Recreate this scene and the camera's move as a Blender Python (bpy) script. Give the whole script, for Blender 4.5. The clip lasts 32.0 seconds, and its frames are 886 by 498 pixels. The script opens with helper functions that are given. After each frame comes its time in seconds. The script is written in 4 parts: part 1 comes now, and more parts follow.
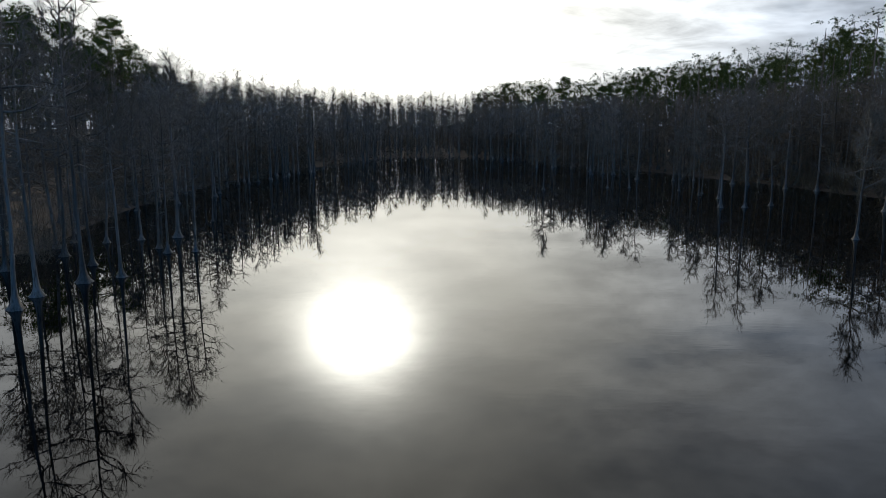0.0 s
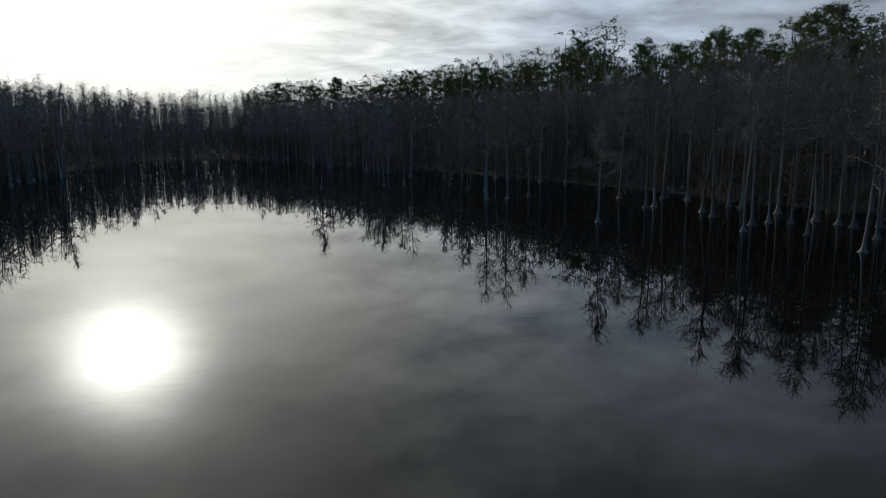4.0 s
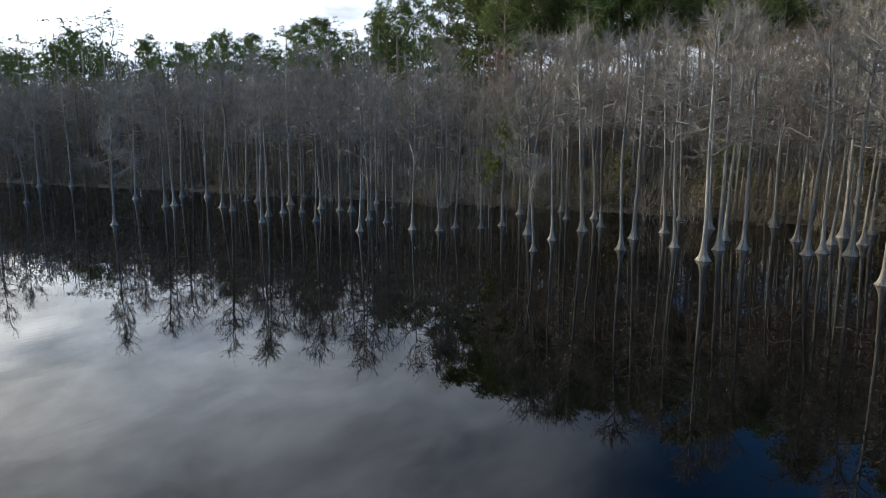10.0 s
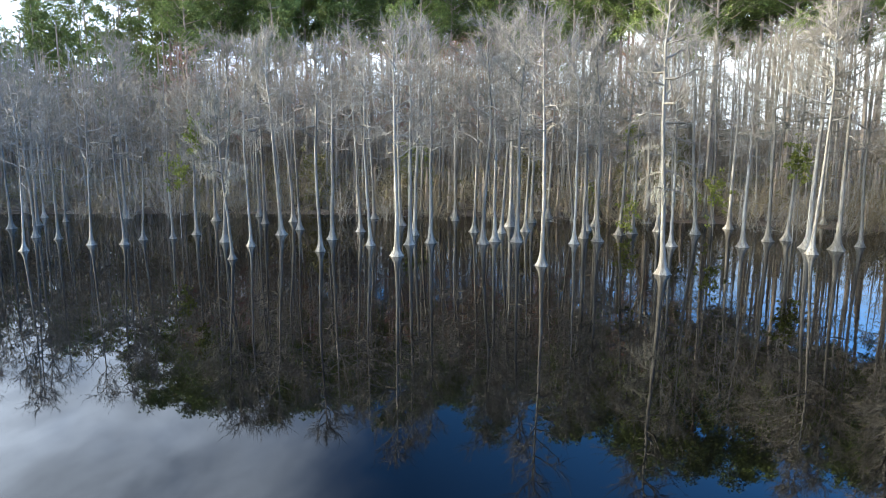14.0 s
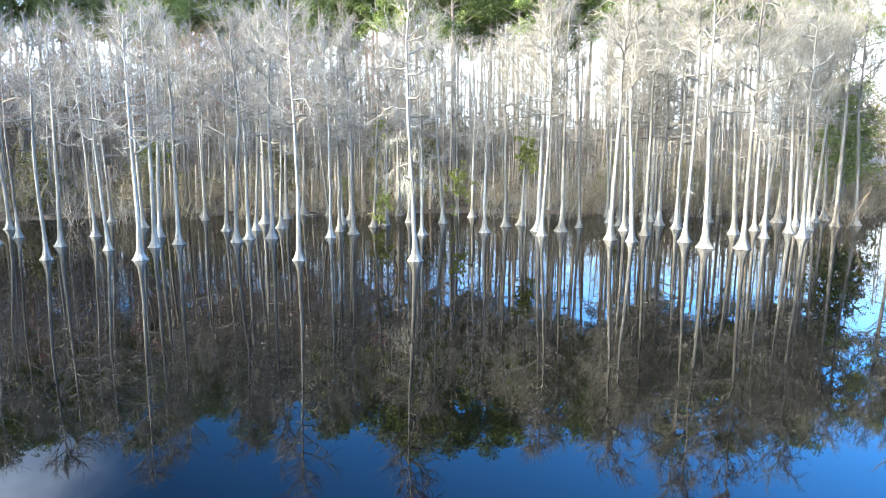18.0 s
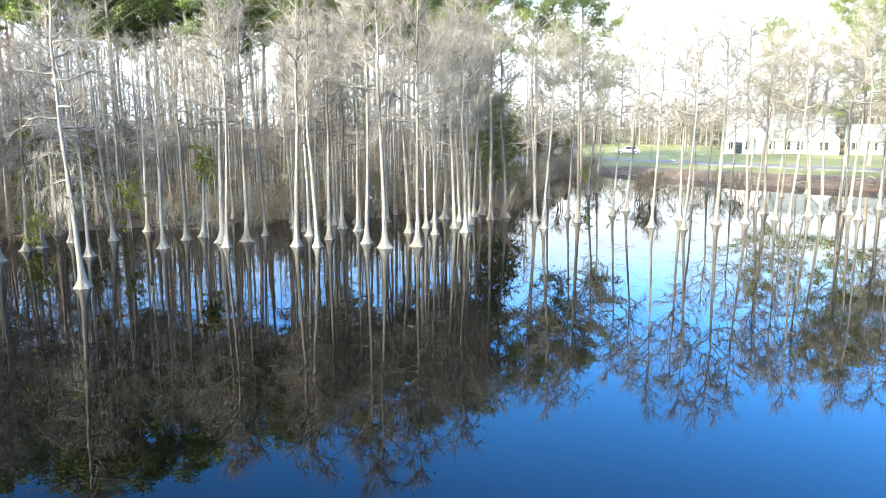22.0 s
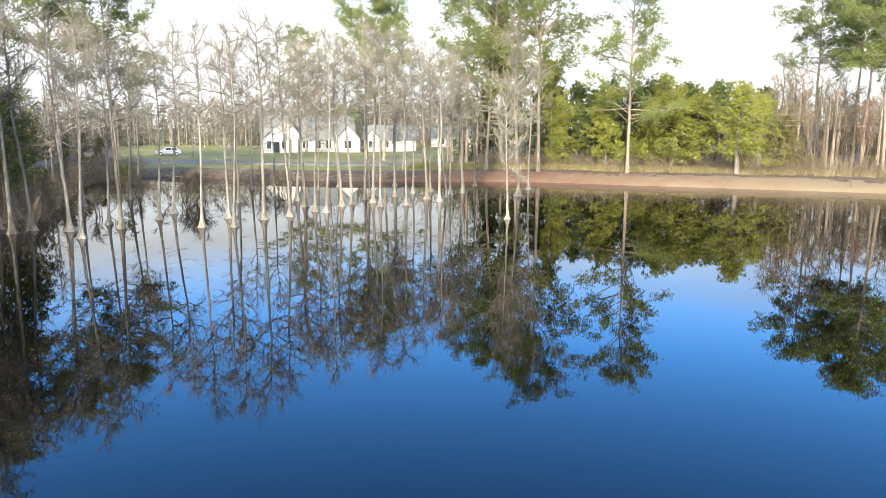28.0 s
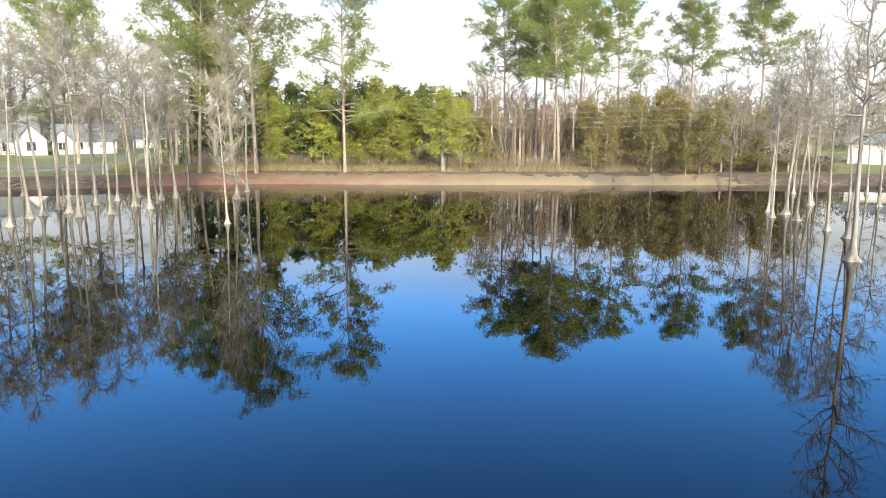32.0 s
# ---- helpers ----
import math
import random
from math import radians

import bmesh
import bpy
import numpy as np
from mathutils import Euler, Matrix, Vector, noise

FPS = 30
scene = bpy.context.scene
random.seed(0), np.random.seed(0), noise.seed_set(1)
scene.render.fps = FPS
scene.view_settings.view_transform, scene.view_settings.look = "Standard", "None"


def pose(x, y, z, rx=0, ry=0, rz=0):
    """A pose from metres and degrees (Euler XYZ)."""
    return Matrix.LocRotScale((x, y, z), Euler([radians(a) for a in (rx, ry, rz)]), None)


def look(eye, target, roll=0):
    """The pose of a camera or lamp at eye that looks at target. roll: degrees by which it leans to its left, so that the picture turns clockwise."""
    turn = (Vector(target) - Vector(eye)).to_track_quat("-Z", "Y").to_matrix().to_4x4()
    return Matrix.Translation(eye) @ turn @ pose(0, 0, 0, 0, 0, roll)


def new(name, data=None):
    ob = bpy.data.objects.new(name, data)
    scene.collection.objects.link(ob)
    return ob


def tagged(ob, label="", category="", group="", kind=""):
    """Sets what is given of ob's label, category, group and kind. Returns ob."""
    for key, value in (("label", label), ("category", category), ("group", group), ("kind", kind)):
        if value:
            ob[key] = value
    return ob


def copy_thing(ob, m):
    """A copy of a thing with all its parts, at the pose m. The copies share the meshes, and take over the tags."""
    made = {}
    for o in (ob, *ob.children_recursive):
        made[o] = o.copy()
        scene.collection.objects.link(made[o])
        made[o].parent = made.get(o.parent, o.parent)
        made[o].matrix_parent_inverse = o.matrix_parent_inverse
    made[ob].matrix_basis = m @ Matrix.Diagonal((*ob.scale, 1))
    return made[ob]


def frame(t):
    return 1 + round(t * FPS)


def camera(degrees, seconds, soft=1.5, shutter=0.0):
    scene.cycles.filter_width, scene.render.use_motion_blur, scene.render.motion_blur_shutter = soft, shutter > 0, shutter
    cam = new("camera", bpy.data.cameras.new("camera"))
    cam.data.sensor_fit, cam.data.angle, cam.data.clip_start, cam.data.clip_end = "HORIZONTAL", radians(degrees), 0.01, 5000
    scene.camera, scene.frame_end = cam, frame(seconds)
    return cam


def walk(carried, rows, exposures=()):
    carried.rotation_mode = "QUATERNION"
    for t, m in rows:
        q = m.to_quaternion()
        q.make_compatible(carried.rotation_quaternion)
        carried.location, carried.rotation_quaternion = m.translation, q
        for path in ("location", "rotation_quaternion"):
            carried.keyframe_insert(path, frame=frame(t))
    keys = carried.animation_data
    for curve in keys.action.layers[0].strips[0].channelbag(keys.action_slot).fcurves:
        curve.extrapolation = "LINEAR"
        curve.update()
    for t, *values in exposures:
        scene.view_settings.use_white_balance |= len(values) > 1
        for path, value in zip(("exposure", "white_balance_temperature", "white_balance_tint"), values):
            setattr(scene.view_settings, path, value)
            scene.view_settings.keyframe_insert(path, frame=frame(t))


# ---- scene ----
cam = camera(64.8, 32.0, soft=0.85)
PATH = [
    (0.0, pose(0.000, 0.000, 7.000, 80.130, 0.158, 0.000)),
    (0.5, pose(0.003, -0.044, 7.029, 80.157, 0.138, -0.824)),
    (1.0, pose(0.008, -0.098, 7.055, 80.173, 0.104, -1.544)),
    (1.5, pose(0.009, -0.167, 7.068, 80.204, 0.062, -2.512)),
    (2.0, pose(-0.009, -0.255, 7.054, 80.223, 0.051, -5.219)),
    (2.5, pose(-0.057, -0.365, 7.003, 80.216, 0.088, -8.464)),
    (3.0, pose(-0.138, -0.503, 6.913, 80.225, 0.128, -11.701)),
    (3.5, pose(-0.238, -0.667, 6.799, 80.202, 0.172, -15.028)),
    (5.5, pose(-0.333, -0.837, 6.691, 80.099, 0.180, -27.481)),
    (6.0, pose(-0.409, -0.980, 6.627, 80.120, 0.127, -31.126)),
    (6.5, pose(-0.461, -1.073, 6.596, 80.109, 0.105, -34.658)),
    (7.0, pose(-0.490, -1.117, 6.594, 80.118, 0.073, -37.151)),
    (7.5, pose(-0.499, -1.139, 6.602, 80.147, 0.026, -38.152)),
    (8.0, pose(-0.504, -1.155, 6.596, 80.151, -0.009, -40.260)),
    (8.5, pose(-0.513, -1.179, 6.573, 80.164, -0.010, -43.607)),
    (9.0, pose(-0.529, -1.222, 6.538, 80.175, -0.021, -47.442)),
    (9.5, pose(-0.552, -1.278, 6.504, 80.161, -0.050, -52.940)),
    (10.0, pose(-0.579, -1.322, 6.485, 80.175, -0.089, -56.085)),
    (10.5, pose(-0.607, -1.348, 6.482, 80.151, -0.108, -60.375)),
    (11.0, pose(-0.629, -1.353, 6.504, 80.152, -0.074, -64.245)),
    (11.5, pose(-0.644, -1.357, 6.551, 80.174, -0.042, -67.508)),
    (12.0, pose(-0.657, -1.377, 6.611, 80.162, -0.049, -70.444)),
    (12.5, pose(-0.663, -1.404, 6.668, 80.148, -0.044, -73.052)),
    (13.0, pose(-0.665, -1.437, 6.710, 80.167, 0.004, -75.629)),
    (13.5, pose(-0.663, -1.471, 6.715, 80.213, -0.002, -78.150)),
    (14.0, pose(-0.659, -1.504, 6.652, 80.261, -0.015, -80.459)),
    (14.5, pose(-0.674, -1.535, 6.518, 80.280, -0.047, -82.609)),
    (16.5, pose(-0.713, -1.560, 6.343, 79.933, -0.106, -92.549)),
    (17.0, pose(-0.755, -1.577, 6.289, 80.071, -0.146, -95.080)),
    (17.5, pose(-0.797, -1.589, 6.325, 80.129, -0.147, -97.749)),
    (18.0, pose(-0.842, -1.600, 6.413, 80.174, -0.152, -100.310)),
    (18.5, pose(-0.890, -1.614, 6.513, 80.169, -0.127, -103.005)),
    (19.0, pose(-0.936, -1.628, 6.613, 80.160, -0.077, -106.359)),
    (19.5, pose(-0.983, -1.642, 6.708, 80.169, -0.064, -109.911)),
    (20.0, pose(-1.021, -1.654, 6.793, 80.162, -0.015, -113.272)),
    (20.5, pose(-1.046, -1.654, 6.862, 80.169, 0.005, -116.545)),
    (21.0, pose(-1.057, -1.644, 6.911, 80.197, -0.027, -119.764)),
    (21.5, pose(-1.055, -1.634, 6.927, 80.189, -0.027, -122.857)),
    (22.0, pose(-1.048, -1.632, 6.909, 80.180, -0.005, -125.772)),
    (22.5, pose(-1.043, -1.640, 6.861, 80.179, 0.019, -128.777)),
    (23.0, pose(-1.047, -1.660, 6.786, 80.181, 0.025, -131.691)),
    (23.5, pose(-1.067, -1.673, 6.693, 80.159, 0.026, -134.609)),
    (24.0, pose(-1.104, -1.665, 6.602, 80.142, -0.010, -137.462)),
    (24.5, pose(-1.149, -1.632, 6.538, 80.112, -0.018, -140.353)),
    (25.0, pose(-1.189, -1.569, 6.522, 80.067, -0.061, -143.265)),
    (25.5, pose(-1.214, -1.481, 6.580, 80.052, -0.108, -146.193)),
    (27.5, pose(-1.222, -1.375, 6.712, 80.241, -0.033, -158.562)),
    (28.0, pose(-1.222, -1.278, 6.835, 80.240, 0.016, -161.820)),
    (28.5, pose(-1.222, -1.203, 6.919, 80.212, -0.002, -165.066)),
    (29.0, pose(-1.221, -1.145, 6.972, 80.166, 0.003, -168.221)),
    (29.5, pose(-1.219, -1.101, 7.004, 80.140, 0.003, -171.327)),
    (30.0, pose(-1.218, -1.058, 7.026, 80.139, 0.002, -174.547)),
    (30.5, pose(-1.222, -1.011, 7.037, 80.131, -0.030, -178.016)),
    (31.0, pose(-1.230, -0.960, 7.042, 80.159, -0.043, -180.223)),
    (31.5, pose(-1.240, -0.903, 7.044, 80.192, -0.060, -181.009)),
    (32.0, pose(-1.248, -0.845, 7.039, 80.180, -0.074, -184.482)),
]
EXPOSURES = [(0.0, -1.98, 6500, 8), (2.0, -2.33, 6350, 6), (3.5, -2.47, 6300, 5), (6.0, -1.85, 6450, 6), (8.0, -1.22, 6650, 7), (9.0, -0.95, 6900, 9), (10.0, -0.45, 6750, 8), (11.0, 0.1, 6600, 8), (13.0, 0.78, 6350, 7), (14.5, 1.15, 6200, 6), (16.5, 1.78, 6050, 5), (19.0, 1.92, 6050, 6), (21.0, 1.6, 6150, 6), (23.0, 1.22, 6200, 7), (25.5, 0.85, 6350, 9), (28.0, 0.57, 6600, 10), (32.0, 0.43, 6600, 10)]
walk(cam, PATH, EXPOSURES)

# ---- light ----
SUN_AZ, SUN_EL = 7.0, 17.6      # degrees, anticlockwise from +y; above the horizon
SUN_DIR = Vector((-math.sin(radians(SUN_AZ)) * math.cos(radians(SUN_EL)), math.cos(radians(SUN_AZ)) * math.cos(radians(SUN_EL)), math.sin(radians(SUN_EL))))
sun = new("sun", bpy.data.lights.new("sun", "SUN"))
sun.data.energy, sun.data.angle, sun.data.color = 5.0, radians(0.8), (1.0, 0.885, 0.72)
sun.matrix_world = look(SUN_DIR * 300, (0, 0, 0))


def node(tree, kind, props=None, **links):
    """A node; links name its inputs (n0, n1 .. by number) and give a value or another node's output."""
    n = tree.nodes.new(kind)
    for key, value in (props or {}).items():
        setattr(n, key, value)
    for key, value in links.items():
        socket = n.inputs[int(key[1:])] if key[0] == "n" and key[1:].isdigit() else n.inputs[key.replace("_", " ")]
        if isinstance(value, bpy.types.NodeSocket):
            tree.links.new(value, socket)
        else:
            socket.default_value = value
    return n


def calc(tree, op, a, b=0.0, clamp=False):
    return node(tree, "ShaderNodeMath", {"operation": op, "use_clamp": clamp}, n0=a, n1=b).outputs[0]


def blend(tree, fac, a, b, mode="MIX"):
    n = node(tree, "ShaderNodeMix", {"data_type": "RGBA", "blend_type": mode})
    for i, v in ((0, fac), (6, a), (7, b)):
        if isinstance(v, bpy.types.NodeSocket):
            tree.links.new(v, n.inputs[i])
        else:
            n.inputs[i].default_value = (*v, 1) if i and len(v) == 3 else v
    return n.outputs[2]


def ramp(tree, fac, stops):
    n = node(tree, "ShaderNodeValToRGB", None, Fac=fac)
    els = n.color_ramp.elements
    while len(els) < len(stops):
        els.new(0.5)
    for e, (p, c) in zip(els, stops):
        e.position, e.color = p, (*c, 1) if len(c) == 3 else c
    return n.outputs[0]


def make_world():
    w = bpy.data.worlds.new("sky")
    scene.world = w
    w.use_nodes = True
    t = w.node_tree
    t.nodes.clear()
    sky = node(t, "ShaderNodeTexSky", {"sky_type": "NISHITA", "sun_disc": False, "sun_elevation": radians(SUN_EL), "sun_rotation": radians(-SUN_AZ), "air_density": 1.0, "dust_density": 0.5, "ozone_density": 3.0})
    way = node(t, "ShaderNodeTexCoord").outputs["Generated"]
    sep = node(t, "ShaderNodeSeparateXYZ", None, n0=way).outputs
    up = calc(t, "MAXIMUM", sep[2], 0.0)
    flat = calc(t, "ADD", up, 0.16)
    p = node(t, "ShaderNodeCombineXYZ", None, n0=calc(t, "DIVIDE", sep[0], flat), n1=calc(t, "DIVIDE", sep[1], flat)).outputs[0]
    dot = node(t, "ShaderNodeVectorMath", {"operation": "DOT_PRODUCT"}, n0=way, n1=tuple(SUN_DIR)).outputs["Value"]
    near = calc(t, "MAXIMUM", dot, 0.0)
    glow = calc(t, "MULTIPLY", calc(t, "POWER", near, 2.0), CLOUD_WIDE)
    for power, gain in ((12.0, CLOUD_MID), (70.0, CLOUD_HALO), (420.0, CLOUD_CORE)):
        glow = calc(t, "ADD", glow, calc(t, "MULTIPLY", calc(t, "POWER", near, power), gain))
    n1 = node(t, "ShaderNodeTexNoise", None, Vector=node(t, "ShaderNodeMapping", None, Vector=p, Rotation=(0, 0, 0.5), Scale=(0.7, 1.0, 1)).outputs[0], Scale=1.1, Detail=7.0, Roughness=0.56, Distortion=0.15).outputs["Fac"]
    # broken cloud towards the sun, an even veil on the other side
    broken = node(t, "ShaderNodeMapRange", None, n0=dot, n1=-0.1, n2=0.5, n3=0.2, n4=1.0).outputs[0]
    # the veil is smoother close round the sun
    broken = calc(t, "MULTIPLY", broken, node(t, "ShaderNodeMapRange", {"interpolation_type": "SMOOTHSTEP"}, n0=dot, n1=0.90, n2=0.99, n3=1.0, n4=0.35).outputs[0])
    n1 = calc(t, "ADD", calc(t, "MULTIPLY", calc(t, "SUBTRACT", n1, 0.5), broken), 0.5)
    # cloud cover thickens towards the sun's half of the sky and along the horizon
    side = node(t, "ShaderNodeMapRange", {"interpolation_type": "SMOOTHSTEP"}, n0=dot, n1=0.08, n2=0.52, n3=-0.20, n4=0.16).outputs[0]
    low = calc(t, "MULTIPLY", calc(t, "POWER", calc(t, "SUBTRACT", 1.0, up), 5.0), node(t, "ShaderNodeMapRange", None, n0=dot, n1=0.0, n2=0.7, n3=0.92, n4=0.22).outputs[0])
    cover = node(t, "ShaderNodeMapRange", {"interpolation_type": "SMOOTHSTEP"}, n0=calc(t, "ADD", calc(t, "ADD", n1, side), low), n1=0.44, n2=0.74, n3=0.0, n4=1.0).outputs[0]
    n2 = node(t, "ShaderNodeTexNoise", None, Vector=node(t, "ShaderNodeMapping", None, Vector=p, Rotation=(0, 0, 0.9), Scale=(1.0, 1.3, 1)).outputs[0], Scale=2.3, Detail=6.0, Roughness=0.6, Distortion=0.25).outputs["Fac"]
    n2 = calc(t, "ADD", calc(t, "MULTIPLY", calc(t, "SUBTRACT", n2, 0.5), broken), 0.5)
    thick = node(t, "ShaderNodeMapRange", None, n0=n2, n1=0.32, n2=0.68, n3=1.3, n4=0.6).outputs[0]
    shine = calc(t, "MULTIPLY", calc(t, "ADD", glow, CLOUD_BASE), thick)
    tint = ramp(t, near, [(0.0, (0.93, 0.99, 1.03)), (0.35, (0.80, 0.91, 1.12)), (0.80, (0.86, 0.96, 1.13)), (0.975, (1.0, 0.97, 0.88))])
    cloud = node(t, "ShaderNodeVectorMath", {"operation": "SCALE"}, n0=tint, Scale=shine).outputs[0]
    clear = node(t, "ShaderNodeVectorMath", {"operation": "MULTIPLY"}, n0=sky.outputs[0], n1=(0.76, 1.70, 2.60)).outputs[0]
    # clear sky is darkest square to the sun and lighter opposite it
    clear = node(t, "ShaderNodeVectorMath", {"operation": "SCALE"}, n0=clear, Scale=node(t, "ShaderNodeMapRange", None, n0=dot, n1=0.22, n2=-0.5, n3=0.36, n4=1.5).outputs[0]).outputs[0]
    both = blend(t, cover, clear, cloud)
    bg = node(t, "ShaderNodeBackground", None, Color=both, Strength=0.15)
    t.links.new(bg.outputs[0], node(t, "ShaderNodeOutputWorld").inputs[0])


CLOUD_BASE, CLOUD_WIDE, CLOUD_MID, CLOUD_HALO, CLOUD_CORE = 7.2, 17.0, 25.0, 32.0, 330.0
make_world()


# ---- materials ----
def surface(name, build, rough=0.9, bump=0.0, bump_scale=8.0, spec=0.3, island=0.0):
    """A rough surface; build(tree, position) gives its colour."""
    m = bpy.data.materials.new(name)
    m.use_nodes = True
    t = m.node_tree
    b = t.nodes["Principled BSDF"]
    pos = node(t, "ShaderNodeNewGeometry").outputs["Position"]
    col = build(t, pos)
    if island:
        r = node(t, "ShaderNodeNewGeometry").outputs["Random Per Island"]
        v = node(t, "ShaderNodeMapRange", None, n0=r, n1=0.0, n2=1.0, n3=1 - island, n4=1 + island).outputs[0]
        col = node(t, "ShaderNodeVectorMath", {"operation": "SCALE"}, n0=col, Scale=v).outputs[0]
    t.links.new(col, b.inputs["Base Color"])
    b.inputs["Roughness"].default_value = rough
    b.inputs["Specular IOR Level"].default_value = spec
    if bump:
        n = node(t, "ShaderNodeTexNoise", None, Vector=pos, Scale=bump_scale, Detail=5.0)
        t.links.new(node(t, "ShaderNodeBump", None, Strength=bump, Distance=0.05, Height=n.outputs["Fac"]).outputs[0], b.inputs["Normal"])
    return m


def mottled(a, b, scale=1.5, c=None, fine=18.0, stretch=(1, 1, 1), vary=0.0):
    """Two colours in patches, a third as fine flecks; vary: lightness from object to object."""
    def build(t, pos):
        v = node(t, "ShaderNodeVectorMath", {"operation": "MULTIPLY"}, n0=pos, n1=stretch).outputs[0]
        n = node(t, "ShaderNodeTexNoise", None, Vector=v, Scale=scale, Detail=4.0, Roughness=0.6).outputs["Fac"]
        col = ramp(t, n, [(0.34, a), (0.66, b)])
        if c:
            f = node(t, "ShaderNodeTexNoise", None, Vector=v, Scale=fine, Detail=3.0).outputs["Fac"]
            col = blend(t, node(t, "ShaderNodeMapRange", None, n0=f, n1=0.48, n2=0.68, n3=0.0, n4=0.8).outputs[0], col, c)
        if vary:
            r = node(t, "ShaderNodeObjectInfo").outputs["Random"]
            col = node(t, "ShaderNodeVectorMath", {"operation": "SCALE"}, n0=col, Scale=node(t, "ShaderNodeMapRange", None, n0=r, n1=0.0, n2=1.0, n3=1 - vary, n4=1 + vary).outputs[0]).outputs[0]
        return col
    return build


BARK = surface("cypress_bark", mottled((0.14, 0.127, 0.103), (0.34, 0.316, 0.268), 0.9, (0.12, 0.102, 0.08), 5.0, (3, 3, 0.35), 0.30), 0.95, 0.5, 14.0)
TWIG = surface("cypress_twigs", mottled((0.175, 0.155, 0.122), (0.325, 0.293, 0.237), 0.8, None, 9, (1, 1, 1), 0.22), 0.95, island=0.3)
MOSS = surface("hanging_moss", mottled((0.175, 0.172, 0.135), (0.285, 0.275, 0.22), 1.5), 1.0, island=0.25)
PINE_BARK = surface("pine_bark", mottled((0.24, 0.19, 0.145), (0.38, 0.32, 0.25), 1.5, (0.15, 0.12, 0.09), 7.0, (2.5, 2.5, 0.6), 0.15), 0.95, 0.6, 12.0)
NEEDLE = surface("pine_needles", mottled((0.09, 0.125, 0.028), (0.185, 0.225, 0.055), 0.5, None, 9, (1, 1, 1), 0.25), 0.75, island=0.35)
LIGHT_NEEDLE = surface("light_pine_needles", mottled((0.10, 0.13, 0.035), (0.185, 0.215, 0.062), 0.5, None, 9, (1, 1, 1), 0.2), 0.75, island=0.35)
LEAF = surface("bright_leaves", mottled((0.12, 0.138, 0.02), (0.235, 0.245, 0.045), 0.5, None, 9, (1, 1, 1), 0.2), 0.7, island=0.35)
CEDAR = surface("dark_evergreen_leaves", mottled((0.042, 0.064, 0.016), (0.095, 0.125, 0.032), 0.6, None, 9, (1, 1, 1), 0.2), 0.75, island=0.35)
OLIVE = surface("olive_leaves", mottled((0.105, 0.094, 0.03), (0.20, 0.172, 0.062), 0.5, None, 9, (1, 1, 1), 0.2), 0.8, island=0.35)
PALE_BRUSH = surface("pale_brush", mottled((0.155, 0.122, 0.07), (0.30, 0.245, 0.155), 0.25, None, 9, (1, 1, 1), 0.0), 0.95, island=0.35)
GREY_BRUSH = surface("grey_brush", mottled((0.155, 0.125, 0.088), (0.275, 0.23, 0.17), 0.25, None, 9, (1, 1, 1), 0.0), 0.95, island=0.35)
FAR_GREY = surface("far_grey_woods", mottled((0.13, 0.125, 0.095), (0.22, 0.205, 0.155), 0.15, None, 9, (1, 1, 1), 0.0), 0.95, island=0.35)
BRUSH = surface("dry_brush", mottled((0.15, 0.118, 0.078), (0.27, 0.215, 0.145), 0.25, None, 9, (1, 1, 1), 0.0), 0.95, island=0.35)
RED_TWIG = surface("red_budding_twigs", mottled((0.19, 0.085, 0.065), (0.29, 0.15, 0.12), 0.6), 0.95, island=0.3)
LITTER = surface("leaf_litter", mottled((0.07, 0.05, 0.035), (0.15, 0.11, 0.075), 0.5, (0.20, 0.15, 0.10), 6.0), 1.0, 0.6, 5.0)
LAWN = surface("lawn", mottled((0.16, 0.165, 0.046), (0.25, 0.235, 0.078), 0.08, (0.22, 0.19, 0.09), 1.3), 1.0, 0.5, 8.0)
GRASS_DRY = surface("dry_grass", mottled((0.24, 0.20, 0.10), (0.36, 0.30, 0.17), 0.6), 1.0, island=0.3)
MUD = surface("pond_bed", mottled((0.02, 0.016, 0.01), (0.035, 0.028, 0.018), 0.6), 0.9)
ASPHALT = surface("asphalt", mottled((0.16, 0.145, 0.125), (0.22, 0.20, 0.175), 0.4, (0.08, 0.08, 0.08), 9.0), 0.9, 0.3, 20.0)
ROOF = surface("grey_shingles", mottled((0.15, 0.165, 0.16), (0.22, 0.235, 0.225), 0.8, (0.12, 0.13, 0.125), 5.0), 0.9, 0.4, 6.0)
SIDING = surface("white_siding", mottled((0.50, 0.47, 0.45), (0.58, 0.55, 0.53), 0.5), 0.7, 0.1, 3.0)
TRIM = surface("white_trim", mottled((0.78, 0.77, 0.75), (0.83, 0.82, 0.80), 1.0), 0.6)
BRICK = surface("tan_brick", mottled((0.30, 0.21, 0.16), (0.40, 0.30, 0.24), 0.8, (0.24, 0.16, 0.12), 6.0), 0.9, 0.3, 9.0)
GLASS_DARK = surface("window_glass", mottled((0.03, 0.035, 0.04), (0.05, 0.055, 0.06), 0.5), 0.08, spec=0.6)
PAINT_WHITE = surface("white_car_paint", mottled((0.70, 0.70, 0.70), (0.76, 0.76, 0.76), 1.0), 0.25, spec=0.5)
PAINT_DARK = surface("black_car_paint", mottled((0.012, 0.012, 0.014), (0.02, 0.02, 0.022), 1.0), 0.25, spec=0.5)
RUBBER = surface("tyre_rubber", mottled((0.015, 0.015, 0.015), (0.025, 0.025, 0.025), 3.0), 0.85)
WIRE = surface("weathered_wire", mottled((0.30, 0.29, 0.27), (0.38, 0.37, 0.35), 3.0), 0.5)
